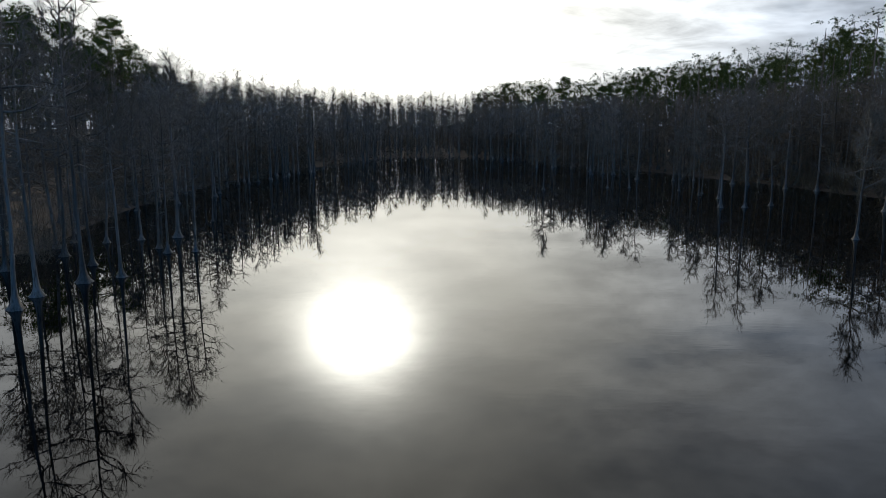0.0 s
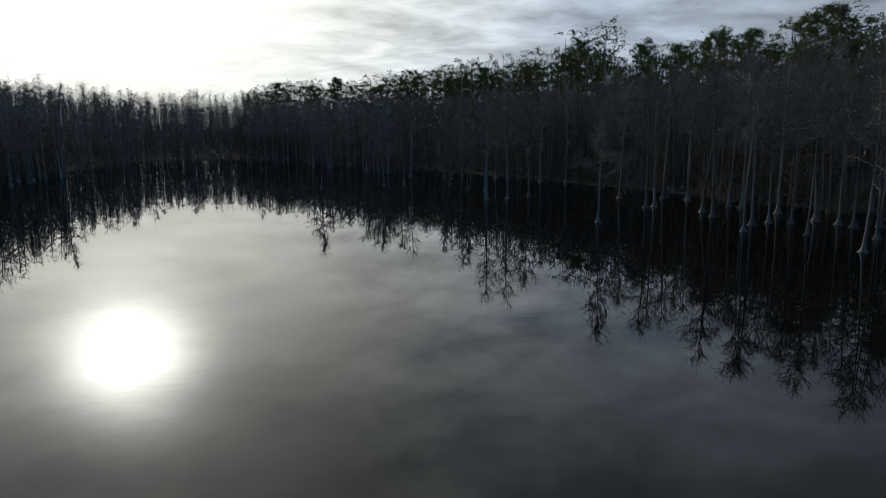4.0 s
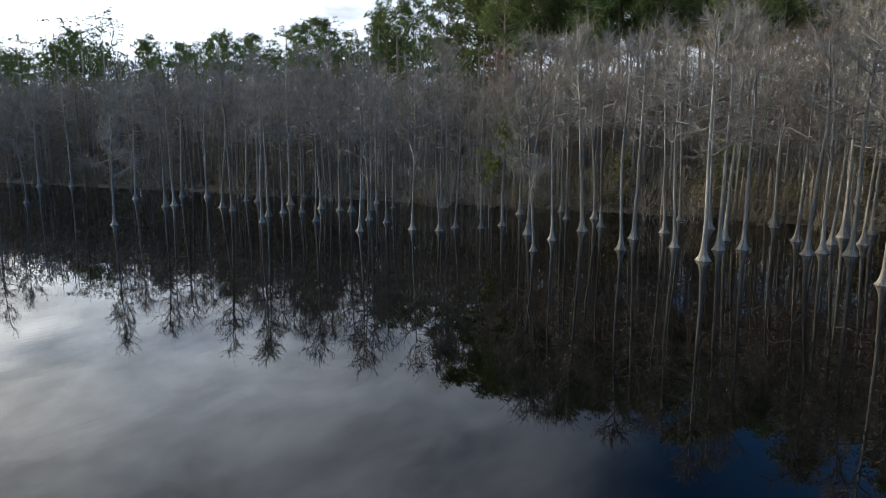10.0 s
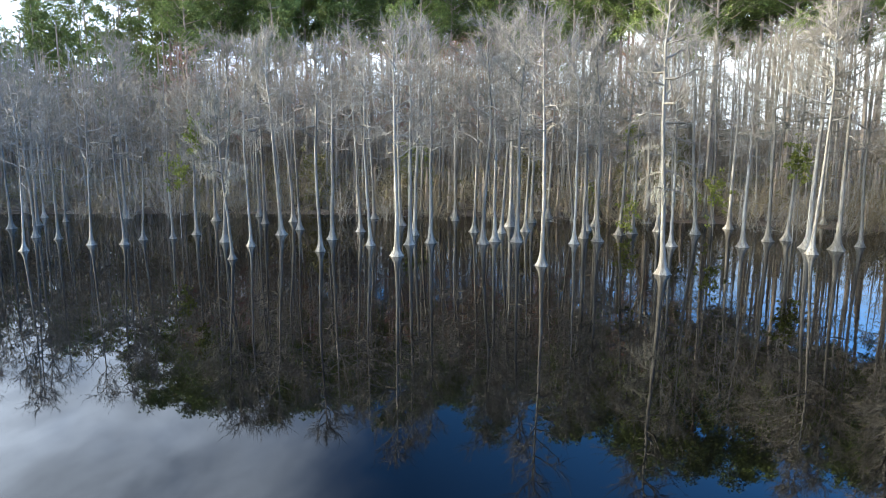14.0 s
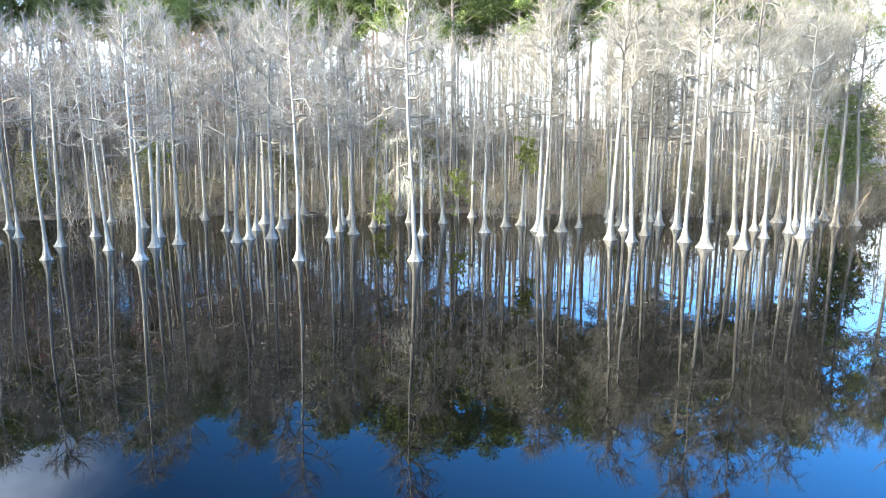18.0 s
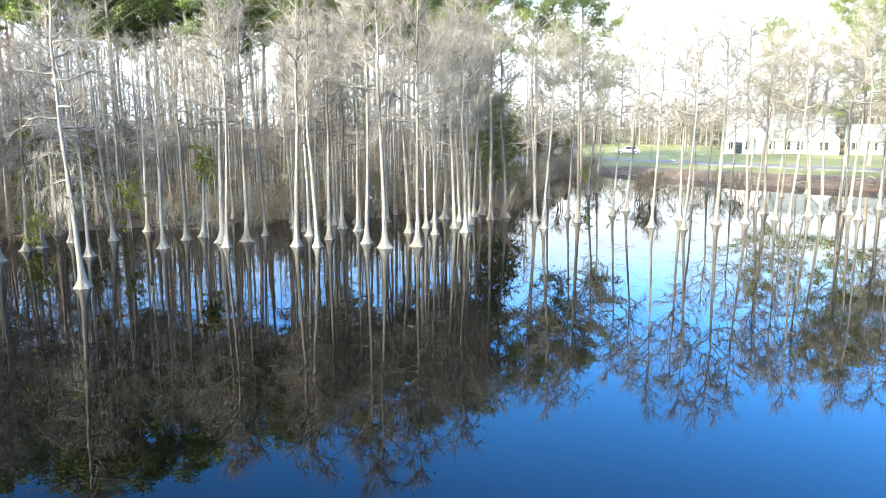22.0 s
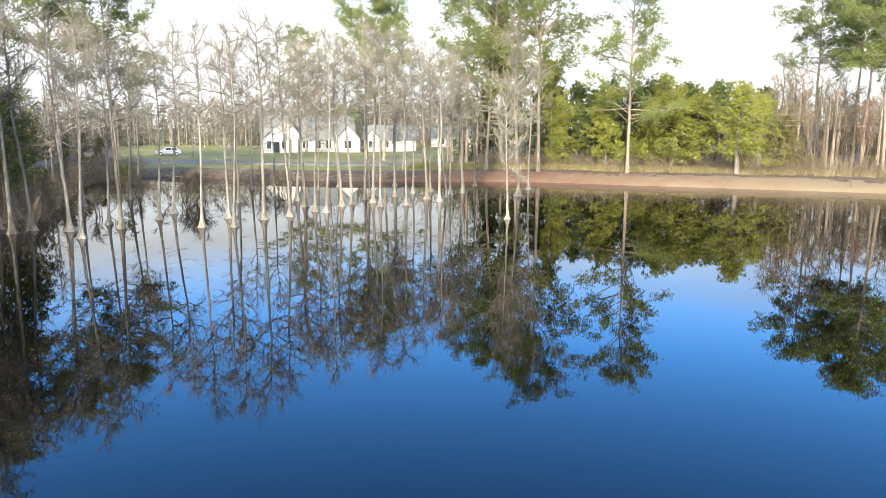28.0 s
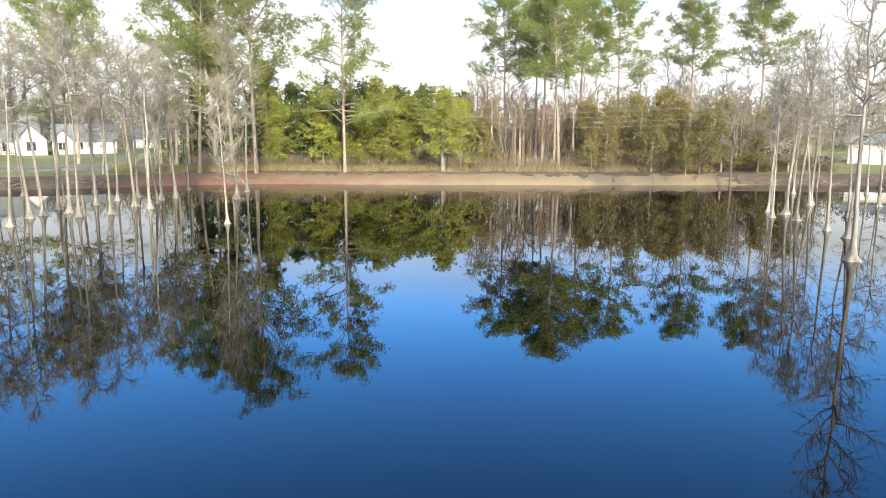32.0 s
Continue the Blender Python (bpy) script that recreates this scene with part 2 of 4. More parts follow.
LOG = surface("grey_driftwood", mottled((0.17, 0.14, 0.11), (0.30, 0.26, 0.21), 2.0, (0.10, 0.08, 0.06), 9.0), 0.95, 0.5, 9.0)


def bank_soil(t, pos):
    # reddish clay on the eastern stretch, pale sand on the western one
    x = node(t, "ShaderNodeSeparateXYZ", None, n0=pos).outputs[0]
    n = node(t, "ShaderNodeTexNoise", None, Vector=pos, Scale=0.35, Detail=5.0, Roughness=0.65).outputs["Fac"]
    along = calc(t, "ADD", node(t, "ShaderNodeMapRange", None, n0=x, n1=-30.0, n2=28.0, n3=1.0, n4=0.0).outputs[0], calc(t, "MULTIPLY", calc(t, "SUBTRACT", n, 0.5), 0.9))
    col = ramp(t, along, [(0.15, (0.165, 0.094, 0.060)), (0.42, (0.20, 0.133, 0.085)), (0.75, (0.235, 0.18, 0.11))])
    f = node(t, "ShaderNodeTexNoise", None, Vector=pos, Scale=2.6, Detail=6.0, Roughness=0.7).outputs["Fac"]
    return blend(t, node(t, "ShaderNodeMapRange", None, n0=f, n1=0.5, n2=0.72, n3=0.0, n4=0.7).outputs[0], col, (0.20, 0.15, 0.095))


SOIL = surface("bank_soil", bank_soil, 1.0, 0.7, 3.0)


def water_material():
    m = bpy.data.materials.new("pond_water")
    m.use_nodes = True
    t = m.node_tree
    b = t.nodes["Principled BSDF"]
    pos = node(t, "ShaderNodeNewGeometry").outputs["Position"]
    b.inputs["Base Color"].default_value = (0.0010, 0.0009, 0.0008, 1)
    b.inputs["IOR"].default_value = 1.30
    b.inputs["Specular IOR Level"].default_value = 0.5
    b.inputs["Roughness"].default_value = 0.006
    # slow swell and fine ripples, stronger in drifting patches
    n1 = node(t, "ShaderNodeTexNoise", None, Vector=pos, Scale=0.35, Detail=2.0).outputs["Fac"]
    n2 = node(t, "ShaderNodeTexNoise", None, Vector=node(t, "ShaderNodeMapping", None, Vector=pos, Rotation=(0, 0, 0.3), Scale=(0.6, 1.6, 1)).outputs[0], Scale=2.2, Detail=3.0).outputs["Fac"]
    patch = node(t, "ShaderNodeMapRange", None, n0=node(t, "ShaderNodeTexNoise", None, Vector=pos, Scale=0.045, Detail=2.0).outputs["Fac"], n1=0.45, n2=0.7, n3=0.25, n4=1.0).outputs[0]
    h = calc(t, "ADD", calc(t, "MULTIPLY", n1, 0.5), calc(t, "MULTIPLY", calc(t, "MULTIPLY", n2, patch), 0.28))
    t.links.new(node(t, "ShaderNodeBump", None, Strength=1.0, Distance=RIPPLE, Height=h).outputs[0], b.inputs["Normal"])
    return m


RIPPLE = 0.0042
WATER = water_material()


# ---- mesh helpers ----
def mesh_object(name, verts, faces, mats, parent=None, smooth=False, label=""):
    me = bpy.data.meshes.new(name)
    me.from_pydata(verts if isinstance(verts, list) else verts.tolist(), [], faces if isinstance(faces, list) else faces.tolist())
    for m in mats if isinstance(mats, (list, tuple)) else [mats]:
        me.materials.append(m)
    if smooth:
        me.shade_smooth()
    ob = new(name, me)
    ob.parent = parent
    if label:
        ob["label"] = label
    return ob


def part(name, bm, mat, parent, label="", smooth=False):
    me = bpy.data.meshes.new(name)
    bmesh.ops.recalc_face_normals(bm, faces=bm.faces)
    bm.to_mesh(me)
    bm.free()
    me.materials.append(mat)
    if smooth:
        me.shade_smooth()
    ob = new(name, me)
    ob.parent = parent
    if label:
        ob["label"] = label
    return ob


def segments(a, b, ra, rb, sides):
    """Tapered prisms from points a to b, as vertices and faces; a radius of 0 at b makes a spike."""
    a, b = np.asarray(a, float), np.asarray(b, float)
    ra, rb = np.asarray(ra, float), np.asarray(rb, float)
    d = b - a
    d /= np.linalg.norm(d, axis=1)[:, None] + 1e-9
    ref = np.where(np.abs(d[:, 2:3]) > 0.9, [[1.0, 0, 0]], [[0, 0, 1.0]])
    u = np.cross(d, ref)
    u /= np.linalg.norm(u, axis=1)[:, None] + 1e-9
    v = np.cross(d, u)
    ang = np.arange(sides) * 2 * math.pi / sides
    ring = u[:, None] * np.cos(ang)[None, :, None] + v[:, None] * np.sin(ang)[None, :, None]
    lo, hi = a[:, None] + ring * ra[:, None, None], b[:, None] + ring * rb[:, None, None]
    n = len(a)
    k = np.arange(sides)
    if np.all(rb < 1e-6):
        verts = np.concatenate([lo, b[:, None]], 1).reshape(-1, 3)
        base = np.arange(n)[:, None] * (sides + 1)
        f = np.stack([base + k, base + (k + 1) % sides, base + sides + 0 * k], -1).reshape(-1, 3)
    else:
        verts = np.concatenate([lo, hi], 1).reshape(-1, 3)
        base = np.arange(n)[:, None] * 2 * sides
        f = np.stack([base + k, base + (k + 1) % sides, base + sides + (k + 1) % sides, base + sides + k], -1).reshape(-1, 4)
    return verts, f


class Build:
    """Gathers vertices and faces of many pieces into one mesh."""

    def __init__(self):
        self.v, self.f, self.n = [], [], 0

    def add(self, verts, faces):
        self.v.append(verts)
        self.f.extend((np.asarray(faces) + self.n).tolist())
        self.n += len(verts)

    def piece(self, verts, faces):
        self.v.append(np.asarray(verts))
        self.f.extend([tuple(i + self.n for i in q) for q in faces])
        self.n += len(verts)

    def sticks(self, rows, sides):
        if rows:
            r = np.array([(*p, *q, s, e) for p, q, s, e in rows])
            self.add(*segments(r[:, :3], r[:, 3:6], r[:, 6], r[:, 7], sides))

    def object(self, name, mats, parent=None, smooth=False, label=""):
        return mesh_object(name, np.concatenate(self.v), self.f, mats, parent, smooth, label)


def tube(path, radii, sides, flute=None):
    """A closed smooth tube along a path; flute(k, angle) swells ring k."""
    path = np.asarray(path, float)
    verts, faces = [], []
    for k, p in enumerate(path):
        for j in range(sides):
            a = 2 * math.pi * j / sides
            r = radii[k] * (flute(k, a) if flute else 1)
            verts.append((p[0] + r * math.cos(a), p[1] + r * math.sin(a), p[2]))
    for k in range(len(path) - 1):
        for j in range(sides):
            faces.append((k * sides + j, k * sides + (j + 1) % sides, (k + 1) * sides + (j + 1) % sides, (k + 1) * sides + j))
    faces.append(tuple(range((len(path) - 1) * sides, len(path) * sides)))
    return np.array(verts), faces


def shoots(rng, p, d, length, count, spread, droop=0.0):
    """Points and directions along a bent twig, as (start, end) pairs."""
    out, q, w = [], np.array(p, float), np.array(d, float)
    for _ in range(count):
        w = w + rng.normal(0, spread, 3) + (0, 0, -droop)
        w /= np.linalg.norm(w)
        e = q + w * length / count
        out.append((q, e, w))
        q = e
    return out


# ---- the lie of the land ----
# the shoreline: direction from the pond's middle (degrees, anticlockwise from +y) and distance in metres
SHORE = [(40, 44), (30, 46), (22, 75), (15, 108), (9, 138), (4, 172), (-2, 172), (-6, 158), (-12, 130), (-20, 105), (-30, 84), (-42, 68), (-55, 60), (-70, 55), (-90, 52), (-110, 53), (-125, 56), (-131, 60), (-134.5, 80), (-136, 114), (-141, 110), (-147.5, 99), (-154, 93.5), (-161, 93), (-170.5, 92.5), (-178, 90), (-186, 89), (-195, 90), (-201.5, 93), (-207.5, 97), (-211, 99), (-217, 105), (-225, 98), (-240, 70), (-260, 55), (-290, 48), (-320, 44)]


def shore(az):
    a = np.array([s[0] for s in SHORE], float)[::-1]
    d = np.array([s[1] for s in SHORE], float)[::-1]
    return float(np.interp((az + 320) % 360 - 320, a, d)) if (az + 320) % 360 - 320 <= 40 else 44.0


def polar(az, r, z=0.0):
    return Vector((-math.sin(radians(az)) * r, math.cos(radians(az)) * r, z))


def azimuth(x, y):
    a = math.degrees(math.atan2(-x, y))
    return a if a < 40 else a - 360


def ground_z(x, y):
    az, r = azimuth(x, y), math.hypot(x, y)
    d = r - shore(az)
    if d < 0:
        return max(-1.4, 0.16 * d)
    wob = 0.12 * noise.noise((x * 0.11, y * 0.11, 0.0))
    lawn = min(1.0, max(0.0, (-136 - az) / 6)) * min(1.0, max(0.0, (az + 228) / 6))
    wild = min(1.2, 0.07 * d) + 0.01 * min(d, 400)
    open_ = min(1.1, 0.32 * d) + 0.018 * min(d, 60) + 0.01 * min(max(0, d - 60), 300)
    return wild * (1 - lawn) + open_ * lawn + (wob if d > 2 else wob * d / 2)


def make_ground():
    n, verts, faces, mats = 288, [], [], []
    steps = [-200, -30, -12, -6, -3, -1.2, 0, 0.6, 1.5, 3, 5, 8, 12, 18, 26, 36, 50, 70, 100, 150, 250, 450, 900, 1800, 3500]
    for i in range(n):
        az = 40 - 360 * i / n
        s = shore(az)
        for j, d in enumerate(steps):
            r = max(2.0 + j, s + d) if d < 0 else s + d
            p = polar(az, r)
            verts.append((p.x, p.y, ground_z(p.x, p.y)))
    m = len(steps)
    for i in range(n):
        az = 40 - 360 * (i + 0.5) / n
        k = (i + 1) % n
        for j in range(m - 1):
            faces.append((i * m + j, k * m + j, k * m + j + 1, i * m + j + 1))
            lawn = -222 < az < -209 or -165 < az < -138
            mats.append(2 if steps[j] < 0 else 1 if lawn and 5 <= steps[j] < 250 else 0)
    verts.append((0, 0, -1.4))
    for i in range(n):
        faces.append((i * m, len(verts) - 1, ((i + 1) % n) * m))
        mats.append(2)
    ob = mesh_object("ground", verts, faces, [LITTER, LAWN, MUD], smooth=True)
    ob.data.polygons.foreach_set("material_index", mats)
    tagged(ob, "ground of brown leaf litter and green lawn round the pond", "ground", kind="structure")


def make_water():
    verts, faces = [(0.0, 0.0, 0.0)], []
    n = 96
    for r in (60.0, 420.0):
        for i in range(n):
            p = polar(360 * i / n, r)
            verts.append((p.x, p.y, 0.0))
    for i in range(n):
        k = (i + 1) % n
        faces.append((0, 1 + i, 1 + k))
        faces.append((1 + i, 1 + n + i, 1 + n + k, 1 + k))
    tagged(mesh_object("water", verts, faces, WATER), "still dark tannin-stained pond water mirroring the sky", "water", kind="structure")


def make_bank():
    """The bare earth dam along the southern shore."""
    profile = [(-1.2, -0.6), (-0.3, -0.05), (0.0, 0.12), (0.35, 0.34), (1.3, 0.62), (2.4, 0.92), (3.4, 1.08), (4.6, 1.12), (6.4, 1.12), (8.0, 1.08), (10.0, 0.8)]
    n, verts, faces = 150, [], []
    for i in range(n + 1):
        az = -157 - 51.5 * i / n
        s = shore(az)
        fade = min(1.0, i / 14, (n - i) / 7 + 0.15)
        for d, z in profile:
            p = polar(az, s + d)
            lump = 0.10 * noise.noise((p.x * 0.55, p.y * 0.55, 3.0)) + 0.07 * noise.noise((p.x * 1.7, p.y * 1.7, 5.0))
            if az < -193:
                lump *= 2.0
            verts.append((p.x + lump, p.y + lump, z * (0.35 + 0.65 * fade if z > 0 else 1) + (lump if 0 < d < 8 else 0)))
    m = len(profile)
    for i in range(n):
        for j in range(m - 1):
            faces.append((i * m + j, (i + 1) * m + j, (i + 1) * m + j + 1, i * m + j + 1))
    tagged(mesh_object("earth_bank", verts, faces, SOIL, smooth=True), "bare reddish and sandy earth bank along the pond", "bank", kind="structure")


def make_road():
    n, verts, faces = 90, [], []
    for i in range(n + 1):
        az = -138 - 28 * i / n
        s = shore(az)
        top = max(ground_z(*polar(az, s + d).xy) for d in (12.0, 15.0, 18.0, 20.5)) + 0.10
        for d, z in ((14.4, top - 0.5), (15.0, top), (20.5, top + 0.05), (21.2, top - 0.5)):
            p = polar(az, s + d)
            verts.append((p.x, p.y, z))
    for i in range(n):
        for j in range(3):
            faces.append((4 * i + j, 4 * i + 4 + j, 4 * i + 5 + j, 4 * i + 1 + j))
    tagged(mesh_object("road", verts, faces, ASPHALT), "narrow grey asphalt lane behind the shore lawn", "road", kind="structure")


make_ground()
make_water()
make_bank()
make_road()


# ---- trees ----
def cypress(seed, limbs=18, twigs=6, crooked=0.0, mossy=0, sides=10, low=0.5, wide=1.0, joints=2, skirt=0):
    """A bare pond cypress 12 m high with a swollen foot."""
    rng = np.random.default_rng(seed)
    root = new("cypress_tree")
    H = 12.0
    zs = [-0.7, -0.2, 0.0, 0.12, 0.3, 0.55, 0.9, 1.4, 2.1, 3.2, 4.6, 6.2, 7.8, 9.2, 10.4, 11.3, 12.0]
    sway = rng.normal(0, 0.05 + crooked * 0.06, (len(zs), 2)).cumsum(0) * np.clip((np.array(zs) - 0.5) / 6, 0, 1)[:, None]
    path = [(sx, sy, z) for (sx, sy), z in zip(sway, zs)]
    girth, flare, ph = rng.uniform(0.08, 0.115), rng.uniform(0.18, 0.27), rng.uniform(0, 6)
    radii = [girth * (1 - 0.78 * (max(z, 0) / H) ** 1.35) + flare * math.exp(-max(z, 0) / 0.25) + 0.028 * math.exp(-max(z, 0) / 0.9) for z in zs]
    lobes = rng.integers(5, 8)
    v, f = tube(path, radii, sides * 2, lambda k, a: 1 + 0.17 * math.exp(-max(zs[k], 0) / 0.6) * math.cos(lobes * a + ph))

    def stem(z):
        return np.array([np.interp(z, zs, [p[0] for p in path]), np.interp(z, zs, [p[1] for p in path]), z])

    big, mid, tips, fine, hang = [], [], [], [], []
    for i in range(limbs):
        u = (i + rng.uniform(0, 1)) / limbs
        z = H * (low + (0.985 - low) * u ** 0.85)
        a = i * 2.4 + rng.normal(0, 0.5)
        reach = wide * (2.3 - 1.1 * u) * rng.uniform(0.55, 1.2)
        rise = rng.uniform(-0.05, 0.35) + 0.75 * u
        d = np.array([math.cos(a), math.sin(a), rise])
        run = shoots(rng, stem(z), d / np.linalg.norm(d), reach, 5, 0.26 + crooked * 0.12, 0.0 - 0.06 * u)
        r0 = 0.027 + 0.013 * reach * (1 - u * 0.4)
        for k, (p, q, w) in enumerate(run):
            big.append((p, q, r0 * (1 - 0.17 * k), r0 * (1 - 0.17 * (k + 1))))
            if k == 0 and reach > 1:
                continue
            for _ in range(2 if k < 4 else 3):
                s = p + (q - p) * rng.uniform(0, 1)
                e = w * 0.8 + rng.normal(0, 0.55, 3) + (0, 0, 0.30)
                sub = shoots(rng, s, e / np.linalg.norm(e), rng.uniform(0.5, 1.15) * (0.6 + 0.3 * reach), joints, 0.25, -0.05)
                for j, (p2, q2, w2) in enumerate(sub):
                    (tips if j == joints - 1 else mid).append((p2, q2, 0.018 - 0.005 * j, 0.0 if j == joints - 1 else 0.013))
                    for _ in range(twigs + 1):
                        s2 = p2 + (q2 - p2) * rng.uniform(0, 1)
                        e2 = w2 * 0.9 + rng.normal(0, 0.42, 3) + (0, 0, 0.2)
                        fine.append((s2, s2 + e2 / np.linalg.norm(e2) * rng.uniform(0.3, 0.75), 0.0088, 0.0))
            if mossy and rng.uniform() < 0.3 * mossy:
                for _ in range(12 if mossy < 2 else 20):
                    s = p + (q - p) * rng.uniform(0, 1) + rng.normal(0, 0.09, 3)
                    drop = rng.uniform(0.1, 0.4 if mossy < 2 else 0.6)
                    m_ = s + (rng.normal(0, 0.06), rng.normal(0, 0.06), -drop * 0.5)
                    hang.append((s, m_, 0.006, 0.013))
                    hang.append((m_, m_ + (rng.normal(0, 0.05), rng.normal(0, 0.05), -drop * 0.5), 0.013, 0.002))
    # low drooping limbs hung with moss
    for i in range(skirt):
        a = i * 2.1 + rng.normal(0, 0.4)
        d = np.array([math.cos(a), math.sin(a), rng.uniform(0.0, 0.5)])
        for k, (p, q, w) in enumerate(shoots(rng, stem(rng.uniform(3.0, 5.2)), d / np.linalg.norm(d), rng.uniform(1.1, 2.0), 5, 0.2, 0.16)):
            big.append((p, q, 0.034 - 0.005 * k, 0.029 - 0.005 * k))
            for _ in range(9):
                s = p + (q - p) * rng.uniform(0, 1)
                e = s + rng.normal(0, 0.2, 3) + w * 0.25
                fine.append((s, e, 0.009, 0.0))
                hang.append((e, e + (rng.normal(0, 0.06), rng.normal(0, 0.06), -rng.uniform(0.1, 0.4)), 0.011, 0.002))
    # short spurs and dead stubs down the stem
    for _ in range(20):
        z = rng.uniform(2.0, H * low + 1.5)
        a = rng.uniform(0, 6.28)
        p = stem(z)
        e = np.array([math.cos(a), math.sin(a), rng.uniform(-0.2, 0.5)])
        q = p + e * rng.uniform(0.15, 0.6)
        mid.append((p, q, 0.013, 0.007))
        for _ in range(3):
            fine.append((q, q + (e + rng.normal(0, 0.5, 3)) * rng.uniform(0.2, 0.5), 0.009, 0.0))
    b = Build()
    b.piece(v, f)
    b.sticks(big, 4)
    b.sticks(mid, 3)
    b.object("trunk", BARK, root, True)
    b = Build()
    b.sticks(tips, 3)
    b.sticks(fine, 3)
    tagged(b.object("crown", TWIG, root, label="fine leafless grey twigs"), kind="stuff")
    if hang:
        b = Build()
        b.sticks(hang, 3)
        tagged(b.object("moss", MOSS, root, label="hanging grey moss"), kind="stuff")
    return root


def tufts(rng, centres, count, size, width, flat=0.6):
    """Leaves or needle sprays as small bent blades round each centre."""
    c = np.repeat(np.asarray(centres), count, 0)
    n = len(c)
    d = rng.normal(0, 1, (n, 3)) * (1, 1, flat)
    d /= np.linalg.norm(d, axis=1)[:, None]
    s = rng.uniform(0.5, 1.0, (n, 1)) * size
    side = np.cross(d, rng.normal(0, 1, (n, 3)))
    side /= np.linalg.norm(side, axis=1)[:, None]
    base, tip = c + d * s * 0.15, c + d * s
    mid = (base + tip) / 2 + (0, 0, 0.08) * s
    w = side * width * rng.uniform(0.6, 1.2, (n, 1))
    v = np.stack([base, mid + w, tip, mid - w], 1).reshape(-1, 3)
    k = np.arange(n)[:, None] * 4
    return v, (k + np.array([0, 1, 2, 3])).astype(int)


def pads(rng, centres, count, radius, flat=0.45):
    """Spray centres gathered into soft flattened pads."""
    c = np.repeat(np.asarray(centres), count, 0)
    return c + rng.normal(0, radius, c.shape) * (1, 1, flat)


def pine(seed, H=25.0, bare=0.55, limbs=34, spread=3.6, needles=NEEDLE, thick=0.24, lean=0.0, tuft=6, size=0.40, wide=0.06, sprays=10, pad=0.34):
    """A tall pine: a long clear trunk and an open rounded crown."""
    rng = np.random.default_rng(seed)
    root = new("pine_tree")
    zs = np.linspace(-0.4, H * 0.985, 12)
    off = rng.normal(0, 0.10, (12, 2)).cumsum(0) * np.linspace(0, 1, 12)[:, None] + np.linspace(0, lean, 12)[:, None] * (1, 0.3)
    radii = [thick * (1 - 0.80 * k / 11) * (1.35 if k == 0 else 1) for k in range(12)]
    v, f = tube(np.c_[off, zs], radii, 9)
    big, clumps = [], []
    for i in range(limbs):
        u = (i + rng.uniform(0, 1)) / limbs
        z = H * (bare + (0.97 - bare) * u)
        o = np.array([np.interp(z, zs, off[:, 0]), np.interp(z, zs, off[:, 1]), z])
        a = i * 2.4 + rng.normal(0, 0.6)
        reach = spread * (0.45 + 0.9 * math.sin(math.pi * min(1, 0.22 + u * 0.80))) * rng.uniform(0.5, 1.1)
        d = np.array([math.cos(a), math.sin(a), rng.uniform(0.05, 0.5) + 0.5 * u])
        run = shoots(rng, o, d / np.linalg.norm(d), reach, 4, 0.2, -0.04)
        for k, (p, q, w) in enumerate(run):
            r = 0.018 + 0.012 * reach
            big.append((p, q, r * (1 - 0.2 * k), r * (0.8 - 0.2 * k)))
            if k:
                for _ in range(2 + (k == 3)):
                    e = w + rng.normal(0, 0.55, 3) + (0, 0, 0.2)
                    t_ = q + e * rng.uniform(0.2, 0.75)
                    big.append((q, t_, 0.018, 0.008))
                    clumps.append(t_)
    b = Build()
    b.piece(v, f)
    b.sticks(big, 4)
    b.object("trunk", PINE_BARK, root, True)
    b = Build()
    b.add(*tufts(rng, pads(rng, clumps, sprays, pad, 0.62), tuft, size, wide, 0.75))
    tagged(b.object("crown", needles, root, label="clumps of green needles"), kind="stuff")
    return root


